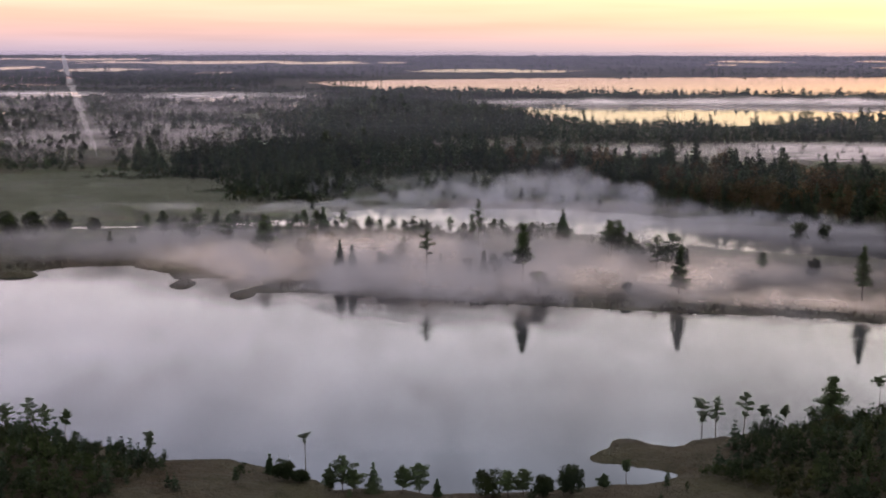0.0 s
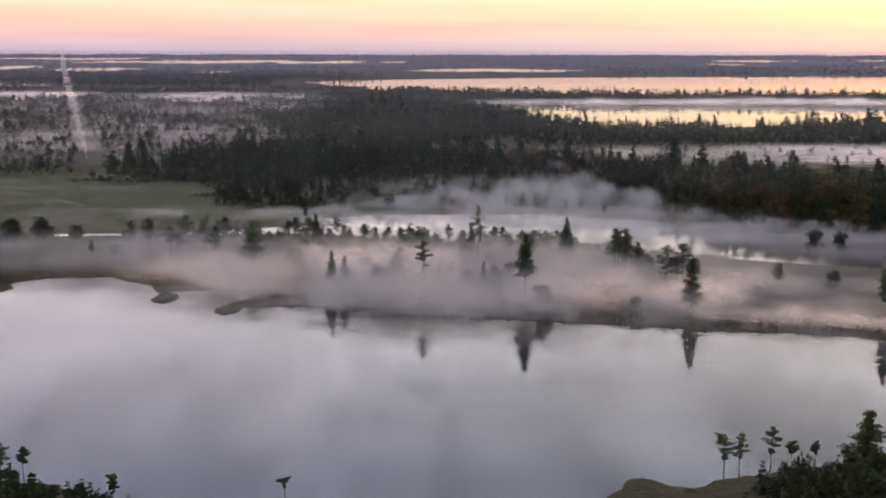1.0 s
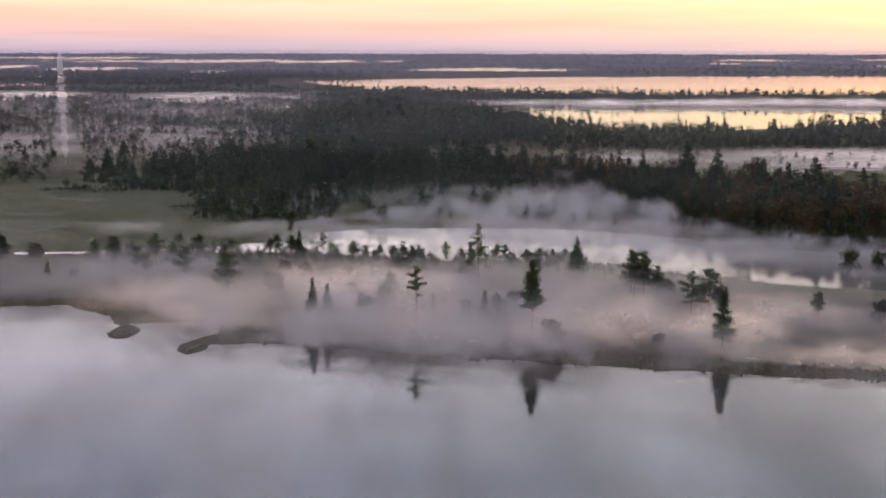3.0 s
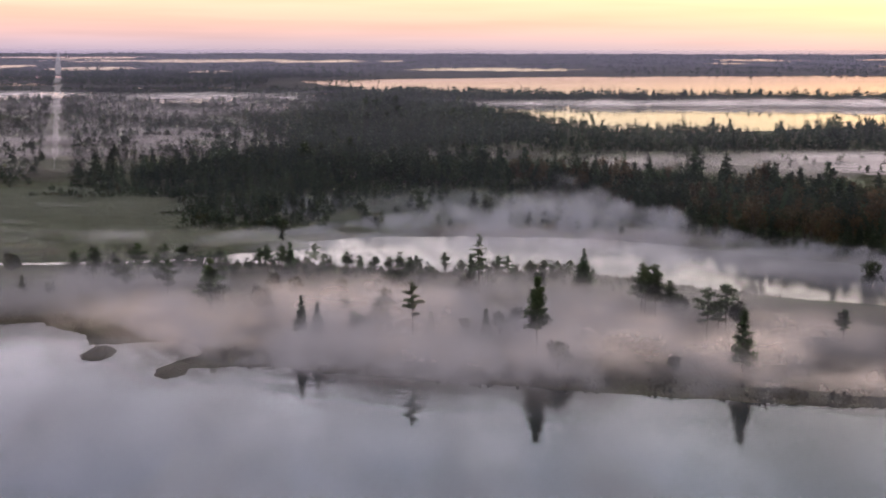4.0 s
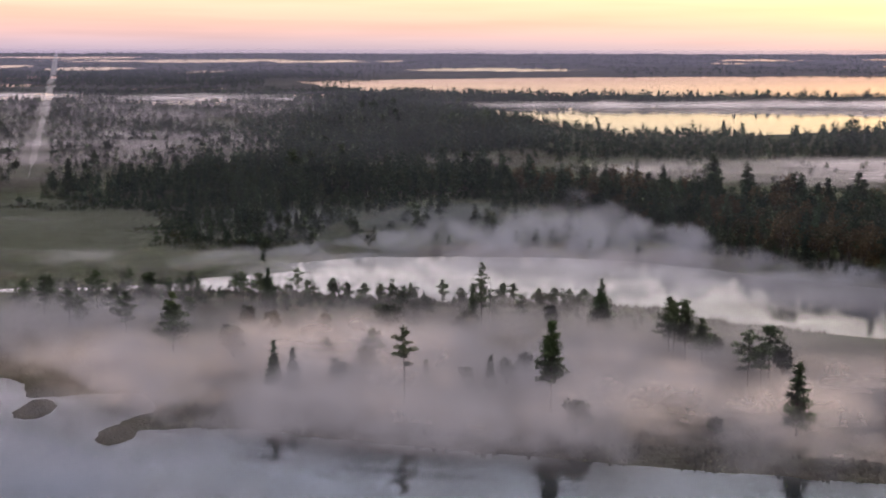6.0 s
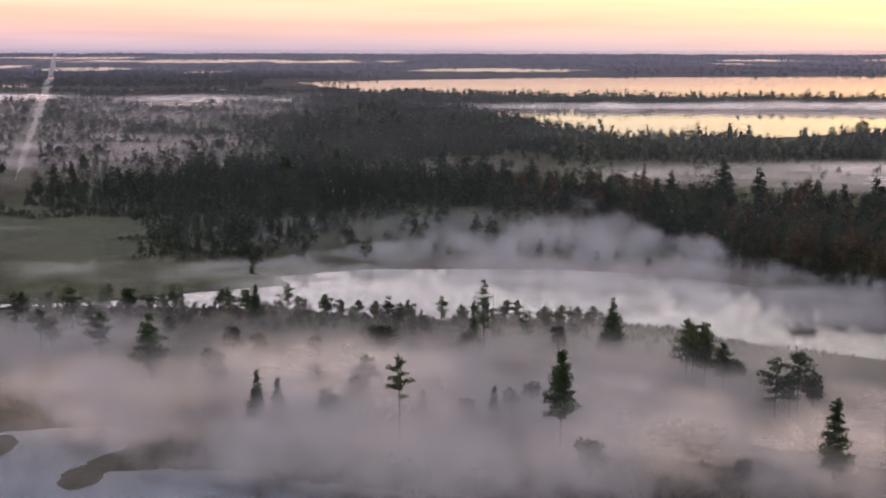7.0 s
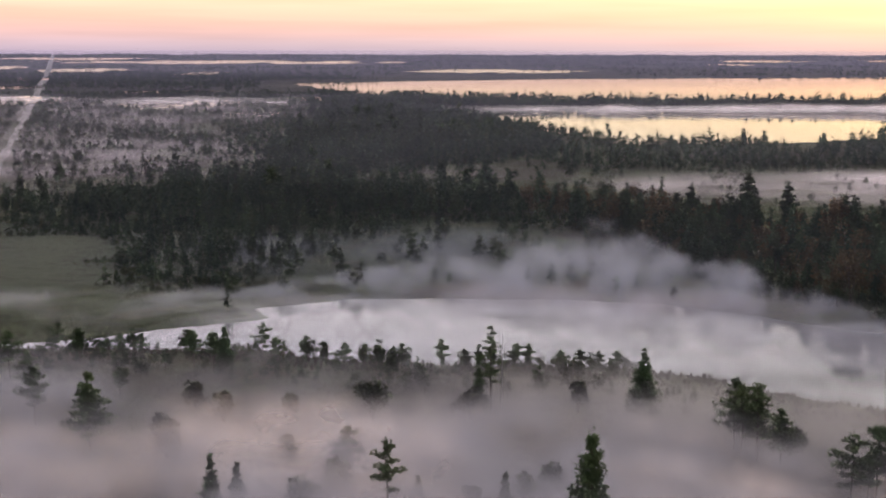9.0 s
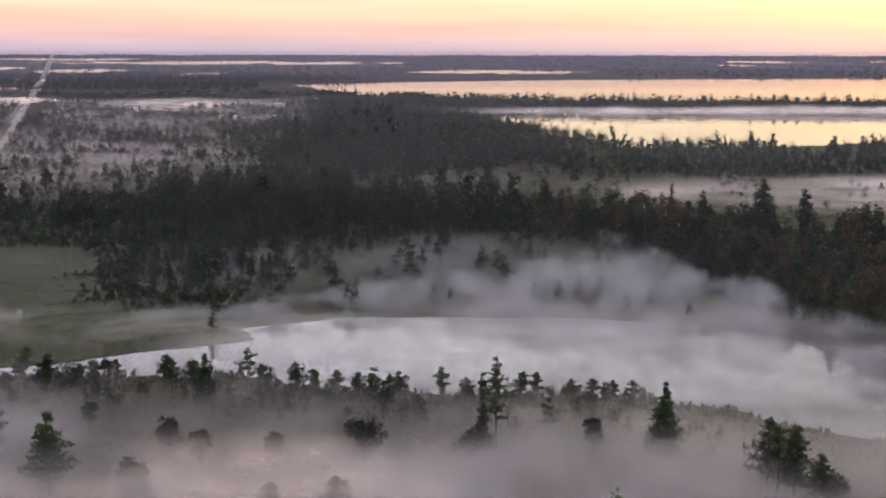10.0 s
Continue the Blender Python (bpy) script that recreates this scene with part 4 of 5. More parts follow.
def build_open_bog_trees():
    """Scattered small pines on the open, misty bog."""
    rng = np.random.RandomState(31)

    def open_bog(x, y):
        d = np.minimum(outside(FRONT_WOOD, x, y), outside(RIDGE_WOOD, x, y))
        meadow = outside([(-150, 325), (-50, 322), (-50, 412), (-150, 418)], x, y)
        n = wobble(x, y, 90, 19) + 0.5 * wobble(x, y, 26, 20)
        return (d > 3) & (meadow > 0) & (n > -0.18) & (np.abs(x) < 0.38 * y + 25) & (x < -20)

    X, Y = scatter(rng, (-520, 432, -20, 1400), 5.4, open_bog)
    H = np.clip(3.8 + 1.2 * wobble(X, Y, 120, 22) + rng.normal(size=len(X)) * 1.3 + (rng.uniform(size=len(X)) > 0.95) * 3, 2, 10)
    forest_stuff("bog_pines", rng, X, Y, H, templates(rng, 0, 44, 1.25, "ppbbbs", 7, 7), "scattered small pines on the open misty bog")
    X, Y = scatter(rng, (-20, 470, 260, 610), 6.5, lambda x, y: (np.minimum(np.minimum(outside(FRONT_WOOD, x, y), outside(RIDGE_WOOD, x, y)), outside(FLANK_WOOD, x, y)) > 2) & (wobble(x, y, 40, 23) > 0.22))
    H = np.clip(3.2 + rng.normal(size=len(X)) * 1.1, 1.5, 7)
    forest_stuff("bog_pines", rng, X, Y, H, templates(rng, 0, 110, 0.8, "pbbb", 8, 6), "scattered small trees in a misty hollow")
    # low growth on the shore of the pond, below the wood
    X, Y = scatter(rng, (-130, 318, 60, 425), 4.0, lambda x, y: (outside(FRONT_WOOD, x, y) > 0) & (outside(FRONT_WOOD, x, y) < 40) & (wobble(x, y, 18, 24) > 0.25 + 0.02 * np.maximum(-x - 20, 0)) & (x < 45))
    H = np.clip(3.8 + rng.normal(size=len(X)) * 1.2, 1.5, 7)
    forest_stuff("shore_scrub", rng, X, Y, H, templates(rng, 0, 150, 0.7, "ppbb", 8, 6), "low pines and birches on the pond's far shore")
    # undergrowth along the open edge of the wood
    X, Y = scatter(rng, (-130, 236, 160, 440), 2.2, lambda x, y: (np.abs(outside(FRONT_WOOD, x, y) + 2 * wobble(x, y, 20, 28)) < 3.5) & (np.abs(x) < 0.37 * y + 5) & (y < 436))
    H = np.clip(2.4 + rng.normal(size=len(X)) * 0.9, 0.8, 5)
    forest_stuff("undergrowth", rng, X, Y, H, templates(rng, 0, 150, 0.75, "bbbsp", 8, 7), "dark undergrowth along the edge of the wood")
    # dark heath bushes in low islands on the meadow and along the wood's foot
    heath = lambda x, y: (np.hypot((x + 60) / 14, (y - 371) / 5) + 0.3 * wobble(x, y, 9, 26) < 1) | (np.hypot((x + 48) / 12, (y - 345) / 7) + 0.3 * wobble(x, y, 9, 26) < 1) | (np.hypot((x + 86) / 30, (y - 408) / 5) + 0.3 * wobble(x, y, 9, 26) < 1)
    X, Y = scatter(rng, (-120, 332, -30, 420), 1.25, heath)
    H = np.clip(1.0 + rng.normal(size=len(X)) * 0.4 + (rng.uniform(size=len(X)) > 0.95) * 2.5, 0.4, 5)
    forest_stuff("heath_scrub", rng, X, Y, H, templates(rng, 0, 60, 1.3, "bbp", 6, 6), "dark low heath bushes on the sedge meadow")
    # bushes and saplings along the near shore of the pond
    X, Y = scatter(rng, (-70, 262, 56, 300), 2.4, lambda x, y: (shore(x, y) < 20) & (x < 32 + 6 * wobble(x, y, 20, 29)) & (wobble(x, y, 14, 27) > -0.2))
    H = np.clip(2.2 + rng.normal(size=len(X)) * 0.8, 0.6, 4.2)
    forest_stuff("pond_scrub", rng, X, Y, H, templates(rng, 0, 200, 0.62, "bbbpp", 8, 7), "low bushes and saplings fringing the pond")
    # the thickets on the near mounds
    X, Y = scatter(rng, (-80, 92, 90, 136), 1.25, lambda x, y: (np.hypot((x + 48) / 20, (y - 114) / 15) + 0.16 * wobble(x, y, 14, 45) < 1) | (np.hypot((x - 47) / 20, (y - 116) / 18) + 0.16 * wobble(x, y, 14, 46) < 1))
    H = np.clip(1.9 + rng.normal(size=len(X)) * 0.5 + (rng.uniform(size=len(X)) > 0.96) * 1.2, 0.8, 4)
    forest_stuff("near_thicket", rng, X, Y, H, templates(rng, 0, 140, 0.85, "bbbbbs", 9, 7), "dense dark green thicket on the wooded mound")
    X, Y = scatter(rng, (-60, 96, 60, 122), 2.1, lambda x, y: wobble(x, y, 12, 25) > 0.35)
    H = np.clip(1.3 + rng.normal(size=len(X)) * 0.5, 0.5, 2.6)
    forest_stuff("near_scrub", rng, X, Y, H, templates(rng, 0, 200, 0.7, "bps", 8, 6), "low heath and saplings along the boggy bank")


def build_tussocks():
    """Tussocks of sedge and heather on the near bank, the capes and the pond's shore."""
    rng = np.random.RandomState(41)
    made = []
    for k in range(4):
        a = rng.uniform(0, 6.283, 9)
        r, h = rng.uniform(0.05, 0.3, 9), rng.uniform(0.5, 1.0, 9)
        p = np.stack([np.cos(a) * r, np.sin(a) * r, 0 * r - 0.1], 1)
        tip = np.stack([np.cos(a) * (r + 0.22), np.sin(a) * (r + 0.22), h], 1)
        side = np.stack([-np.sin(a), np.cos(a), 0 * a], 1) * 0.12
        made.append((np.stack([p - side, p + side, tip], 1).reshape(-1, 3), np.arange(27).reshape(-1, 3), np.zeros(9, int)))

    def place(name, box, step, keep, low, high, mat, label):
        X, Y = scatter(rng, box, step, keep, 0.15)
        H = rng.uniform(low, high, len(X))
        ob = forest_stuff(name, rng, X, Y, H, made, label)
        ob.data.materials.clear()
        ob.data.materials.append(mat)
        tagged(ob, category="grass")

    place("near_sedge", (-62, 92, 62, 137), 0.5, lambda x, y: (np.hypot((x + 48) / 19, (y - 114) / 14) > 1) & (np.hypot((x - 47) / 19, (y - 116) / 17) > 1), 0.05, 0.17, SEDGE, "brown sedge and heather tussocks on the boggy bank")
    place("shore_sedge", (-70, 262, 60, 302), 0.9, lambda x, y: (shore(x, y) < 9) & (wobble(x, y, 9, 43) > -0.3), 0.3, 1.0, SEDGE, "rough sedge along the pond's near shore")
    place("lake_sedge", (-95, 186, 82, 250), 0.9, lambda x, y: (shore(x, y) < 5) & (wobble(x, y, 9, 44) > -0.2) & ((x > -30) | (y > 236)), 0.3, 0.8, SEDGE, "rough sedge along the lake's far shore")


build_woods()
build_open_bog_trees()
build_tussocks()


# ---- mist ----
def mist_bank(label, cx, cy, rx, ry, low, high, layers, mat, turn=0.0, swell=0.5):
    """A bank of mist: rounded sheets one above the other, each uneven, in one mesh."""
    rings, spokes = 10, 36
    V, F, n = [], [], 0
    for k in range(layers):
        f = (k + 0.5) / layers
        for i in range(rings + 1):
            for j in range(spokes):
                a, r = 6.28319 * j / spokes, i / rings
                x, y = rx * r * math.cos(a), ry * r * math.sin(a)
                lift = noise.noise((x * 0.045 + 3 * k, y * 0.045, k * 0.7 + cx * 0.01)) * swell * (high - low) / layers * 2.2
                V.append((x, y, max(low + (high - low) * f + lift, 0.8 * low + 0.05 * k)))
        for i in range(rings):
            for j in range(spokes):
                a, b = n + i * spokes + j, n + i * spokes + (j + 1) % spokes
                F.append((a, b, b + spokes, a + spokes) if i else (n, b + spokes, a + spokes))
        n += (rings + 1) * spokes
    me = bpy.data.meshes.new("mist_bank")
    me.from_pydata(V, [], F)
    me.materials.append(mat)
    me.polygons.foreach_set("use_smooth", np.ones(len(F), bool))
    ob = new("mist_bank", me)
    ob.matrix_basis = pose(cx, cy, 0, 0, 0, turn)
    return tagged(ob, label, "mist", kind="stuff")


# Tints put shade (grey, blue) or dawn glow (beige, pink) into the mist.
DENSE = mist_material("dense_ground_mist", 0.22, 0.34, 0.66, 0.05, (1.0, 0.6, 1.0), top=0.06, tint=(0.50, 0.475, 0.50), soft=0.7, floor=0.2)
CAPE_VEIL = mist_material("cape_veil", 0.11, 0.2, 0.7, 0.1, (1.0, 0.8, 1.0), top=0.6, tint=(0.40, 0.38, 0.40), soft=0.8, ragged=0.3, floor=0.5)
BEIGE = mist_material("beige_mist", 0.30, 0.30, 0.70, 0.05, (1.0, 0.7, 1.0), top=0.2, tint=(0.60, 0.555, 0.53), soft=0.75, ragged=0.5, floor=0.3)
BLUE_VEIL = mist_material("shaded_blue_veil", 0.20, 0.28, 0.72, 0.04, (1.0, 0.8, 1.0), top=0.4, tint=(0.33, 0.345, 0.39), soft=0.85, ragged=0.5)
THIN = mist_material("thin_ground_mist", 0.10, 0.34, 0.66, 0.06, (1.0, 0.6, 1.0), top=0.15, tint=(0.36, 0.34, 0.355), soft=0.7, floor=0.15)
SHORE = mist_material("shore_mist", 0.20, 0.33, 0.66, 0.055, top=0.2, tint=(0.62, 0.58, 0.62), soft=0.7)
GREY_VEIL = mist_material("shaded_grey_veil", 0.20, 0.25, 0.75, 0.06, (1.0, 0.8, 1.0), top=0.4, tint=(0.38, 0.365, 0.395), soft=0.85, ragged=0.4)
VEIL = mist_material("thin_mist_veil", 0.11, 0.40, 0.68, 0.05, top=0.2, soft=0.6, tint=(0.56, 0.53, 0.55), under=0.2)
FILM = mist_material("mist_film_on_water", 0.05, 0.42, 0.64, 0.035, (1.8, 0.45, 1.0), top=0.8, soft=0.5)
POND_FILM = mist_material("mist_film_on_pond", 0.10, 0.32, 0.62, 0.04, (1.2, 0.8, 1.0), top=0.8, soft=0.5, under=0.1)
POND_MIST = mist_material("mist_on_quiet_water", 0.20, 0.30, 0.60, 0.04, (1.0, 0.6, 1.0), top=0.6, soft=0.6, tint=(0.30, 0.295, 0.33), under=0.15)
GREY_MIST = mist_material("shaded_shore_mist", 0.2, 0.36, 0.64, 0.055, top=0.3, tint=(0.33, 0.32, 0.345), soft=0.65)
BAND = mist_material("mist_band", 0.42, 0.34, 0.64, 0.02, (0.7, 1.4, 1.0), top=0.3, soft=0.6, tint=(0.92, 0.85, 0.85), under=0.08)
# Mauve and cool tints that put aerial haze over dark land and woods.
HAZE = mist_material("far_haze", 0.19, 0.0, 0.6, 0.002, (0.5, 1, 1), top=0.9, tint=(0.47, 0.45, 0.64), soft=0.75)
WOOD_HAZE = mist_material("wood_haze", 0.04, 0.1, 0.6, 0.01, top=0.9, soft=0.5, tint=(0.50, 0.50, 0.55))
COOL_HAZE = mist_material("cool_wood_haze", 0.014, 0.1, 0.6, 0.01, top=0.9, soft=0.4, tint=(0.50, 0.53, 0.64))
BOG_MIST = mist_material("bog_mist", 0.26, 0.38, 0.66, 0.02, (0.7, 1.4, 1.0), top=0.3, soft=0.6, tint=(0.68, 0.60, 0.64), under=0.2)


# The pond's far shore and how high the mist stands over it: x, y, height.
RISING = [(-64, 312, 2.2), (-48, 320, 2.6), (-34, 332, 3.0), (-20, 340, 4.0), (-8, 343, 6), (2, 344, 9), (12, 342, 11), (24, 341, 15.5), (34, 338, 15.5), (43, 333, 13), (50, 327, 8.5), (58, 321, 6), (72, 311, 4.5), (92, 297, 4), (115, 270, 3)]


# The bog between the lake and the pond, with the depth of the mist that lies on it.
LYING = [(-84, 236, 4.5), (-50, 236, 6.5), (-20, 231, 8), (8, 226, 9), (36, 219, 6.8), (64, 211, 4), (92, 201, 2.5)]


# The still pond, with the depth of the steam on it.
STEAMING = [(-60, 299, 0.8), (-30, 297, 1.6), (0, 292, 2.6), (30, 287, 3.2), (50, 279, 3.0), (64, 272, 2.0)]


# The sedge meadow, with the depth of the mist on it.
MEADOW = [(-175, 372, 2), (-130, 370, 2.4), (-95, 366, 2.4), (-62, 360, 2), (-40, 352, 1.5)]

# The low ground between the meadow and the pond, with its mist.
POND_SIDE = [(-130, 306, 2.5), (-90, 311, 3.2), (-62, 316, 3.6), (-40, 326, 3.8), (-20, 340, 3.5)]

# The far shore of the glowing lake, with the depth of its mist.
GLOWING = [(0, 1085, 2.5), (90, 1080, 5), (230, 1075, 8), (333, 1050, 9), (480, 1040, 10), (640, 1030, 8)]


def curtain_material(name, most, tint, bottom, crown, heads, wisps, ends):
    """Drifting mist: its top breaks up into rounded heads, its foot and its ends fade."""
    n = Nodes(name)
    sep = n.add("ShaderNodeSeparateXYZ")
    n.link(n.add("ShaderNodeTexCoord").outputs["UV"], sep.inputs[0])
    u, v = sep.outputs["X"], sep.outputs["Y"]
    p = n.place()
    rise = n.math("ADD", v, n.math("MULTIPLY", n.math("SUBTRACT", n.noise(p, heads, 4, 0.55), 0.5), 1.5))
    top = n.span(rise, crown, 0.80, 1.0, 0.0, smooth=True)
    sides = n.math("MULTIPLY", n.span(u, 0.0, ends, smooth=True), n.span(u, 0.8, 1.0, 1.0, 0.0, smooth=True))
    foot = n.math("MULTIPLY", n.span(v, 0.0, 0.2, bottom, 1.0, smooth=True), n.span(v, 0.85, 1.0, 1.0, 0.0))
    drift = n.span(n.noise(p, wisps, 6, 0.62, shift=12), 0.39, 0.63, 0.03, 1.0, smooth=True)
    a = n.math("MULTIPLY", n.math("MULTIPLY", n.math("MULTIPLY", top, sides), n.math("MULTIPLY", foot, drift)), most)
    clear, both, drops = n.add("ShaderNodeBsdfTransparent"), n.add("ShaderNodeMixShader"), n.add("ShaderNodeMixShader", Fac=0.4)
    front, back = n.add("ShaderNodeBsdfDiffuse", Color=(*tint, 1)), n.add("ShaderNodeBsdfTranslucent", Color=(*tint, 1))
    n.link(front.outputs[0], drops.inputs[1]), n.link(back.outputs[0], drops.inputs[2])
    n.link(a, both.inputs[0]), n.link(clear.outputs[0], both.inputs[1]), n.link(drops.outputs[0], both.inputs[2])
    n.link(both.outputs[0], n.out.inputs["Surface"])
    return n.mat


# Blue-grey tint puts the curtain's shaded inside into its colour.
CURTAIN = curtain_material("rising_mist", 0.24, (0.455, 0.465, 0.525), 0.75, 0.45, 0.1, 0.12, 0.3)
# Peach tint puts the sun's glow into the mist's own colour.
DRIFT = curtain_material("glow_tinted_mist", 0.38, (0.97, 0.82, 0.73), 0.0, 0.38, 0.06, 0.042, 0.5)
def lying_material(name, most, tint, grain, deep):
    """Ground mist that ends raggedly at the water's edge and thins towards its top, its ends and its back."""
    n = Nodes(name)
    sep, where = n.add("ShaderNodeSeparateXYZ"), n.add("ShaderNodeSeparateXYZ")
    n.link(n.add("ShaderNodeTexCoord").outputs["UV"], sep.inputs[0])
    u, v = sep.outputs["X"], sep.outputs["Y"]
    p = n.place()
    n.link(p, where.inputs[0])
    m = n.add("ShaderNodeMapping")
    m.inputs["Scale"].default_value = (1.0, 0.7, 1.6)
    n.link(p, m.inputs[0])
    wisps, billows, puffs = n.noise(m.outputs[0], grain, 5, 0.6), n.noise(m.outputs[0], grain * 0.45, 3, 0.5, shift=23), n.noise(m.outputs[0], grain * 2.2, 4, 0.55, shift=9)
    edge = n.math("ADD", v, n.math("MULTIPLY", n.math("SUBTRACT", puffs, 0.5), 0.16))
    front = n.math("ADD", n.span(edge, 0.0, 0.11, 0.0, 0.32, smooth=True), n.span(edge, 0.10, 0.42, 0.0, 0.68, smooth=True))
    back = n.span(n.math("ADD", v, n.math("MULTIPLY", n.math("SUBTRACT", billows, 0.5), 0.5)), 0.62, 1.0, 1.0, 0.0, smooth=True)
    tips = n.math("MULTIPLY", n.span(v, 0.0, 0.04), n.span(v, 0.94, 1.0, 1.0, 0.0))
    sides = n.math("MULTIPLY", n.span(u, 0.10, 0.46, 0.05, 1.0, smooth=True), n.span(u, 0.50, 0.80, 1.0, 0.06, smooth=True))
    rise = n.math("ADD", where.outputs["Z"], n.math("MULTIPLY", n.math("SUBTRACT", billows, 0.5), deep * 0.9))
    thin = n.span(rise, 0.0, deep, 1.0, 0.03, smooth=True)
    a = n.math("MULTIPLY", n.math("MULTIPLY", front, back), n.math("MULTIPLY", sides, thin))
    a = n.math("MULTIPLY", n.math("MULTIPLY", a, tips), n.span(wisps, 0.36, 0.66, 0.1 * most, most, smooth=True))
    clear, both, drops = n.add("ShaderNodeBsdfTransparent"), n.add("ShaderNodeMixShader"), n.add("ShaderNodeMixShader", Fac=0.3)
    up, below = n.add("ShaderNodeBsdfDiffuse", Color=(*tint, 1)), n.add("ShaderNodeBsdfTranslucent", Color=(*tint, 1))
    n.link(up.outputs[0], drops.inputs[1]), n.link(below.outputs[0], drops.inputs[2])
    n.link(a, both.inputs[0]), n.link(clear.outputs[0], both.inputs[1]), n.link(drops.outputs[0], both.inputs[2])
    n.link(both.outputs[0], n.out.inputs["Surface"])
    return n.mat


# Grey tint holds this mist in shade beside the glow-tinted drifts.
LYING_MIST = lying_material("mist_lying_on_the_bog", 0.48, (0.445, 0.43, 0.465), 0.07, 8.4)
# The edge of the lake along which the mist lies, and how far inland it reaches: x, y, metres.
LAKE_EDGE = [(-112, 238, 30), (-85, 237, 34), (-62, 247, 32), (-48, 237, 38), (-38, 222, 46), (-28, 212.5, 52), (-8, 206, 57), (16, 199.5, 61), (38, 195, 62), (60, 192, 58), (84, 185, 50), (110, 177, 45)]


def lying_mist(label, edge, mat, layers, low, high):
    """Sheets of mist one above the other that begin flat at the water and rise inland."""
    cols, rows = 90, 26
    w = np.array(edge, float)
    run = np.r_[0, np.cumsum(np.hypot(np.diff(w[:, 0]), np.diff(w[:, 1])))]
    s = np.linspace(0, run[-1], cols)
    x, y, reach = (np.interp(s, run, w[:, k]) for k in range(3))
    f = np.linspace(0, 1, rows)[:, None]
    X, Y = x + 0.12 * reach * f, y + reach * f
    ease = np.clip(f / 0.3, 0, 1)
    ease = ease * ease * (3 - 2 * ease) * (1 - 0.3 * np.clip((f - 0.6) / 0.4, 0, 1))
    V, Q, UV = [], [], []
    k = np.arange(rows * cols).reshape(rows, cols)
    quads = np.stack([k[:-1, :-1], k[:-1, 1:], k[1:, 1:], k[1:, :-1]], -1).reshape(-1, 4)
    uv = np.stack([np.repeat(np.linspace(0, 1, cols)[None], rows, 0), np.repeat(f, cols, 1)], -1).reshape(-1, 2)
    for i in range(layers):
        h = low + (high - low) * (i + 0.5) / layers
        Z = 0.15 + 0.07 * i + 0.7 * np.clip(f / 0.12, 0, 1) + h * ease * (1 + 0.22 * wobble(X + 13 * i, Y, 34, 80 + i))
        V.append(np.stack([X, Y, np.maximum(Z, 0.15 + 0.07 * i)], -1).reshape(-1, 3))
        Q.append(quads + i * rows * cols)
        UV.append(uv[quads.ravel()])
    me = bpy.data.meshes.new("lying_mist")
    me.from_pydata(np.concatenate(V).tolist(), [], np.concatenate(Q).tolist())
    me.materials.append(mat)
    me.polygons.foreach_set("use_smooth", np.ones(len(quads) * layers, bool))
    me.uv_layers.new(name="UVMap").data.foreach_set("uv", np.concatenate(UV).ravel())
    return tagged(new("lying_mist", me), label, "mist", kind="stuff")


MEADOW_MIST = curtain_material("mist_on_the_meadow", 0.20, (0.56, 0.55, 0.56), 0.6, 0.3, 0.05, 0.03, 0.1)
# Pinkish tint carries the backlight of the dawn sky.
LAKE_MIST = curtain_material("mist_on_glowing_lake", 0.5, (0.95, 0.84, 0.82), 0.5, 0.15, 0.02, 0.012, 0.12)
STEAM = curtain_material("steam_on_water", 0.17, (0.84, 0.81, 0.86), 0.6, 0.2, 0.08, 0.06, 0.4)


def mist_curtain(label, line, mat, off, tall, seed):
    """One swaying sheet of rising mist that follows the shore, off metres inland of it."""
    cols, rows = 64, 12
    w = np.array(line, float)
    run = np.r_[0, np.cumsum(np.hypot(np.diff(w[:, 0]), np.diff(w[:, 1])))]
    s = np.linspace(0, run[-1], cols)
    x, y, h = (np.interp(s, run, w[:, k]) for k in range(3))
    dx, dy = np.gradient(x), np.gradient(y)
    size = np.hypot(dx, dy)
    f = np.linspace(0, 1, rows)[:, None]
    sway = off - 3 + 1.6 * wobble(s, s * 0 + 7 * seed, 30, 60) + 3.0 * (f - 0.3) * (1 + 0.6 * wobble(s, s * 0 + 5 * seed, 22, 61))
    X, Y, Z = x - dy / size * sway, y + dx / size * sway, 0.12 + f * h * tall
    k = np.arange(rows * cols).reshape(rows, cols)
    quads = np.stack([k[:-1, :-1], k[:-1, 1:], k[1:, 1:], k[1:, :-1]], -1).reshape(-1, 4)
    me = bpy.data.meshes.new("mist_curtain")
    me.from_pydata(np.stack([X, Y, Z], -1).reshape(-1, 3).tolist(), [], quads.tolist())
    me.materials.append(mat)
    me.polygons.foreach_set("use_smooth", np.ones(len(quads), bool))
    uv = np.stack([np.repeat(np.linspace(0, 1, cols)[None], rows, 0), np.repeat(f, cols, 1)], -1).reshape(-1, 2)
    me.uv_layers.new(name="UVMap").data.foreach_set("uv", uv[quads.ravel()].ravel())
    return tagged(new("mist_curtain", me), label, "mist", kind="stuff")


# Bright pinkish tint, with the dawn glow put into it.
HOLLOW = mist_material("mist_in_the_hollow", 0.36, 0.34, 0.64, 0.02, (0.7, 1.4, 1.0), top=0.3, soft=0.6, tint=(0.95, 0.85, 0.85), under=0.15)


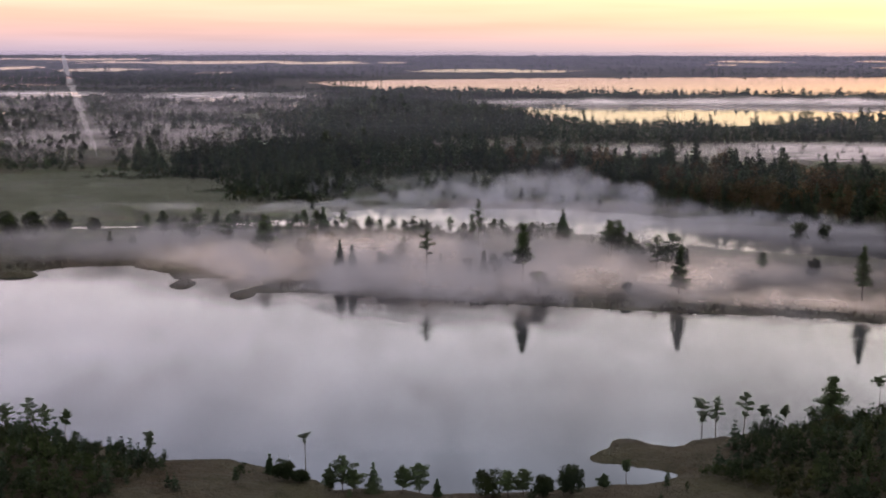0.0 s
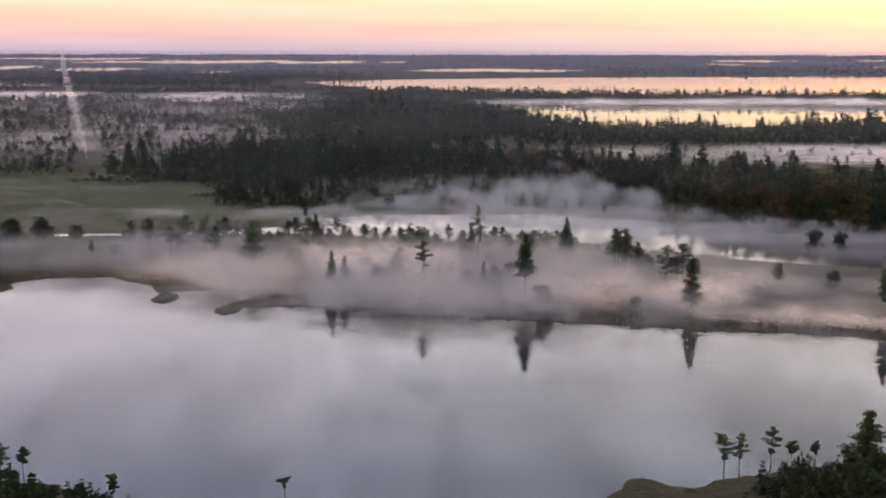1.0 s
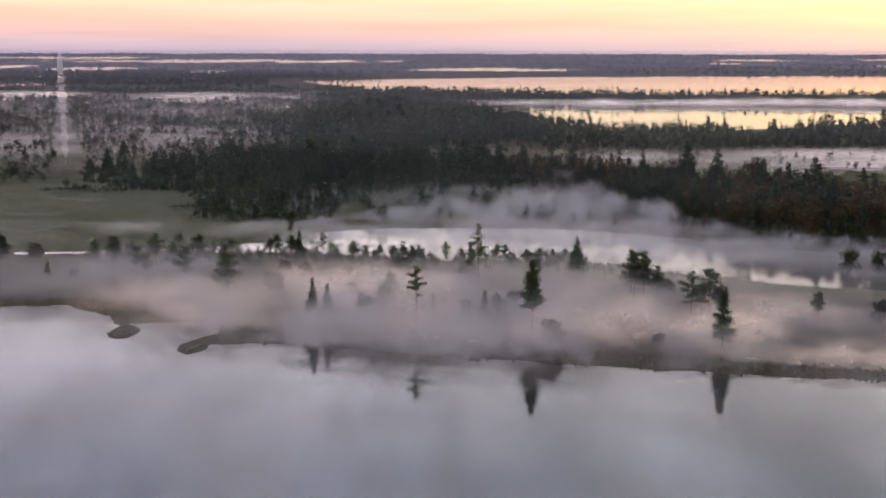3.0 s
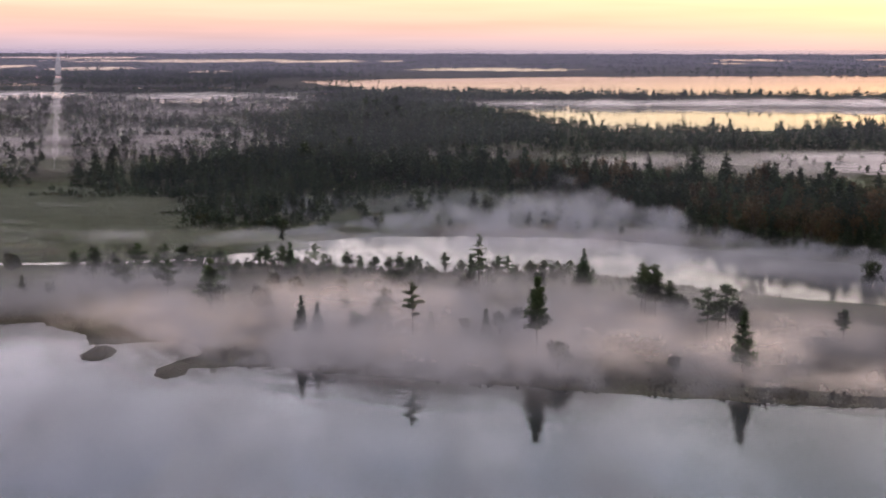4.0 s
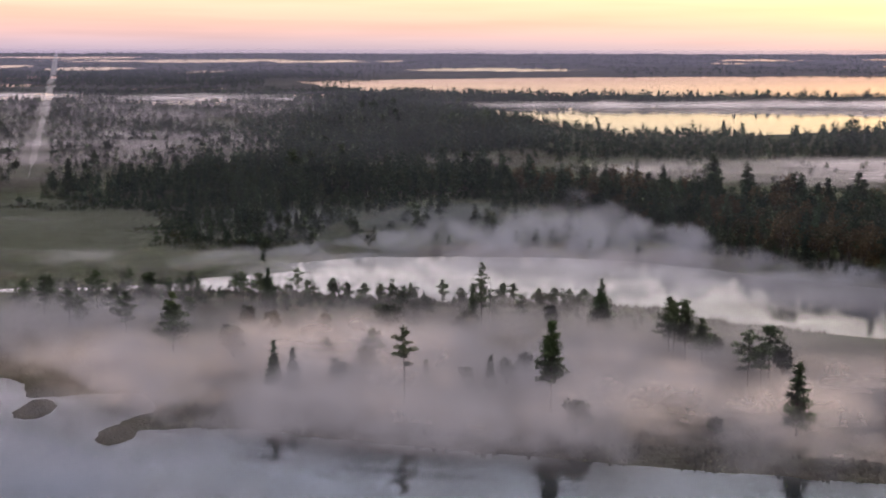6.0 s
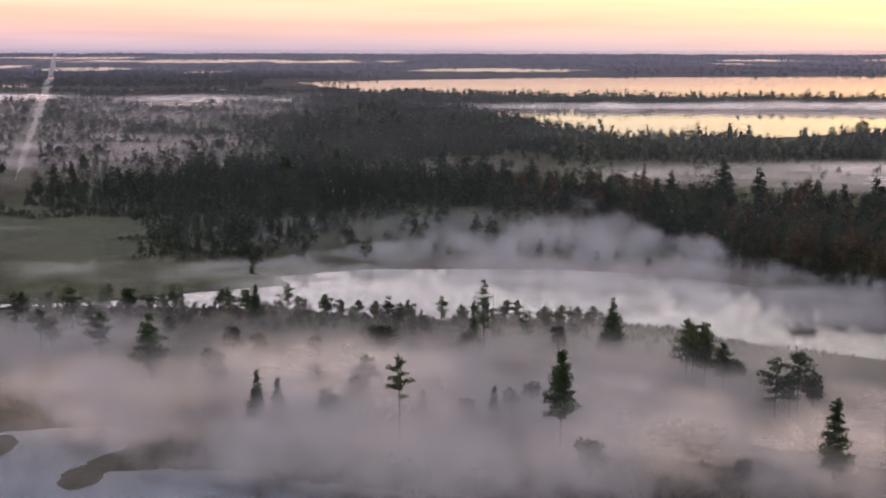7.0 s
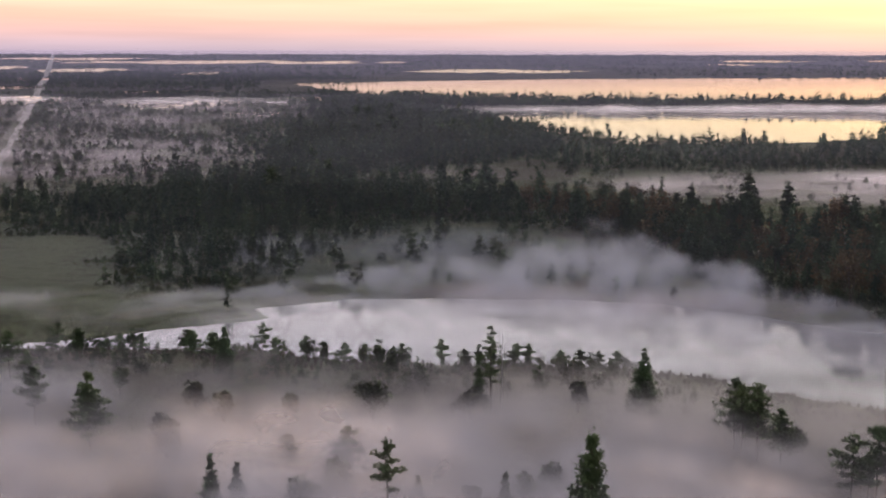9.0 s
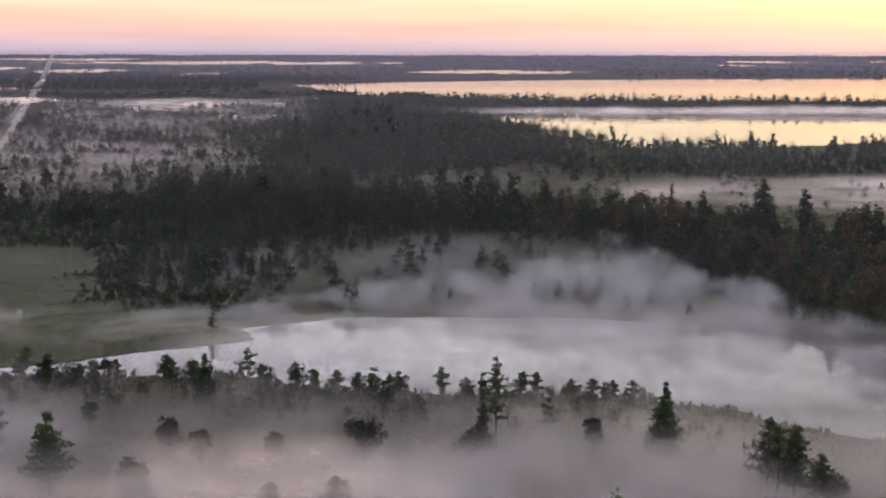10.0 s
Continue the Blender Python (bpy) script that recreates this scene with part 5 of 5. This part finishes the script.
def build_mist():
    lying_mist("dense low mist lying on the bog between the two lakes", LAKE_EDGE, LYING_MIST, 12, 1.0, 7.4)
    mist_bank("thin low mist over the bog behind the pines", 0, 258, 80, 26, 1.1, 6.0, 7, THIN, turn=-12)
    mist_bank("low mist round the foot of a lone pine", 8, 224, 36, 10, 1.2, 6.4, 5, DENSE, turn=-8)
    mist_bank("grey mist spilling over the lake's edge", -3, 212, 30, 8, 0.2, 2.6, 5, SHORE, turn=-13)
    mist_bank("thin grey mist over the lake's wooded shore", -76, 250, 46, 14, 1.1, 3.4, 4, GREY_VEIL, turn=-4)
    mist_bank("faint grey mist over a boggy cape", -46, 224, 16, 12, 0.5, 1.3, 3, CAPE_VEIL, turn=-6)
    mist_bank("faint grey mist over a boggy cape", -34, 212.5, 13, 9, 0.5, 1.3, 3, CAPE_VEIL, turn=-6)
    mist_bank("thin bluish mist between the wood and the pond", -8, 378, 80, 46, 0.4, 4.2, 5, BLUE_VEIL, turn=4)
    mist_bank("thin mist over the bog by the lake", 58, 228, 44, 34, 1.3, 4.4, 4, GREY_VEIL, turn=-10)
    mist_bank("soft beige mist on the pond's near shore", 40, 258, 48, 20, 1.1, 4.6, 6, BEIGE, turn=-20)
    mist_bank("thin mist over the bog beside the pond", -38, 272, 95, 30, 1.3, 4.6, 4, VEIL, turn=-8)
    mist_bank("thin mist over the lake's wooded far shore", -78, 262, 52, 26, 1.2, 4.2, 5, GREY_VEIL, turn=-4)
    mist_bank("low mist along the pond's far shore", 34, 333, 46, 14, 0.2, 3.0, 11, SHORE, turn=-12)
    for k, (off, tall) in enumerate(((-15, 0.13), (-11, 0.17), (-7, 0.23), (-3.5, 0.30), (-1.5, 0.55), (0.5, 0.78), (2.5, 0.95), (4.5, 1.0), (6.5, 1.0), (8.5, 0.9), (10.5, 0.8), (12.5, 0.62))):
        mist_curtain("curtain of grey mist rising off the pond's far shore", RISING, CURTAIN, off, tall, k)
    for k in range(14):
        mist_curtain("mist drifting low between the two lakes, tinted with dawn glow", LYING, DRIFT, -9 + 2.7 * k, 0.75 + 0.25 * math.sin(1.7 * k), 20 + k)
    for k in range(11):
        mist_curtain("thin steam rising off the still pond", STEAMING, STEAM, -2 + 4.2 * k, 0.8 + 0.2 * math.sin(2.3 * k), 40 + k)
    for k in range(6):
        mist_curtain("thin mist low on the sedge meadow", MEADOW, MEADOW_MIST, -40 + 16 * k, 0.8 + 0.2 * math.sin(2 * k), 90 + k)
    for k in range(6):
        mist_curtain("grey mist on the low ground beside the pond", POND_SIDE, MEADOW_MIST, 1 + 4 * k, 0.8 + 0.2 * math.sin(3 * k), 110 + k)
    for k in range(4):
        mist_curtain("mist along the far shore of a glowing lake, tinted with dawn glow", GLOWING, LAKE_MIST, -40 + 13 * k, 0.7 + 0.1 * k, 70 + k)
    mist_bank("thin mist along the pond's wooded shore", 84, 296, 56, 20, 0.3, 4, 4, GREY_MIST, turn=-42)
    mist_bank("thin mist on the edge of the sedge meadow", -80, 308, 50, 14, 0.4, 3, 2, VEIL, turn=10)
    mist_bank("thin film of mist over the near lake", 0, 170, 130, 44, 0.2, 1.4, 3, FILM)
    mist_bank("thin film of mist over the pond", 28, 308, 92, 26, 0.2, 1.6, 3, POND_FILM, turn=-14)
    mist_bank("pale mist lying on the pond's quiet end", 84, 282, 50, 24, 0.2, 2.2, 4, POND_MIST, turn=-32)
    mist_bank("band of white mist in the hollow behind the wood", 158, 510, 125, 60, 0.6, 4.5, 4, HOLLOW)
    mist_bank("thin mist in the hollow behind the wood", 30, 535, 90, 50, 0.6, 4.5, 3, VEIL)
    # Faint sheets added to lighten the woods as distance haze would.
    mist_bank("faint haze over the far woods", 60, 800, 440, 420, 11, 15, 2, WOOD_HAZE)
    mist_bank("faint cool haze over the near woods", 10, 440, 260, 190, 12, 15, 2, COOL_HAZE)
    mist_bank("white mist among the scattered bog pines", -190, 640, 210, 210, 0.6, 5.2, 4, BOG_MIST)
    mist_bank("white mist across the open bog", -330, 1010, 330, 260, 0.8, 6, 4, BOG_MIST)
    mist_bank("bright bank of mist on the open bog", -420, 1210, 190, 90, 0.8, 5, 3, BAND)
    mist_bank("bright bank of mist on the open bog", -200, 1170, 110, 70, 0.8, 5, 3, BAND)
    mist_bank("mist hugging the far shore of a glowing lake", 250, 1035, 330, 44, 0.5, 5, 4, BAND)


build_mist()


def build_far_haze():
    """Tinted sheets standing in for distance haze over the far land, following its rise."""
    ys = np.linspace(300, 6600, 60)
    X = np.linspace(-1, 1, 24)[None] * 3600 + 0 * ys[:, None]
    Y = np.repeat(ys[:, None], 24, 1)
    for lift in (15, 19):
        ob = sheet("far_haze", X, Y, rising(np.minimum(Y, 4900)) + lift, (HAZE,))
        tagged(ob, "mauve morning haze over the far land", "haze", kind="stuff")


build_far_haze()
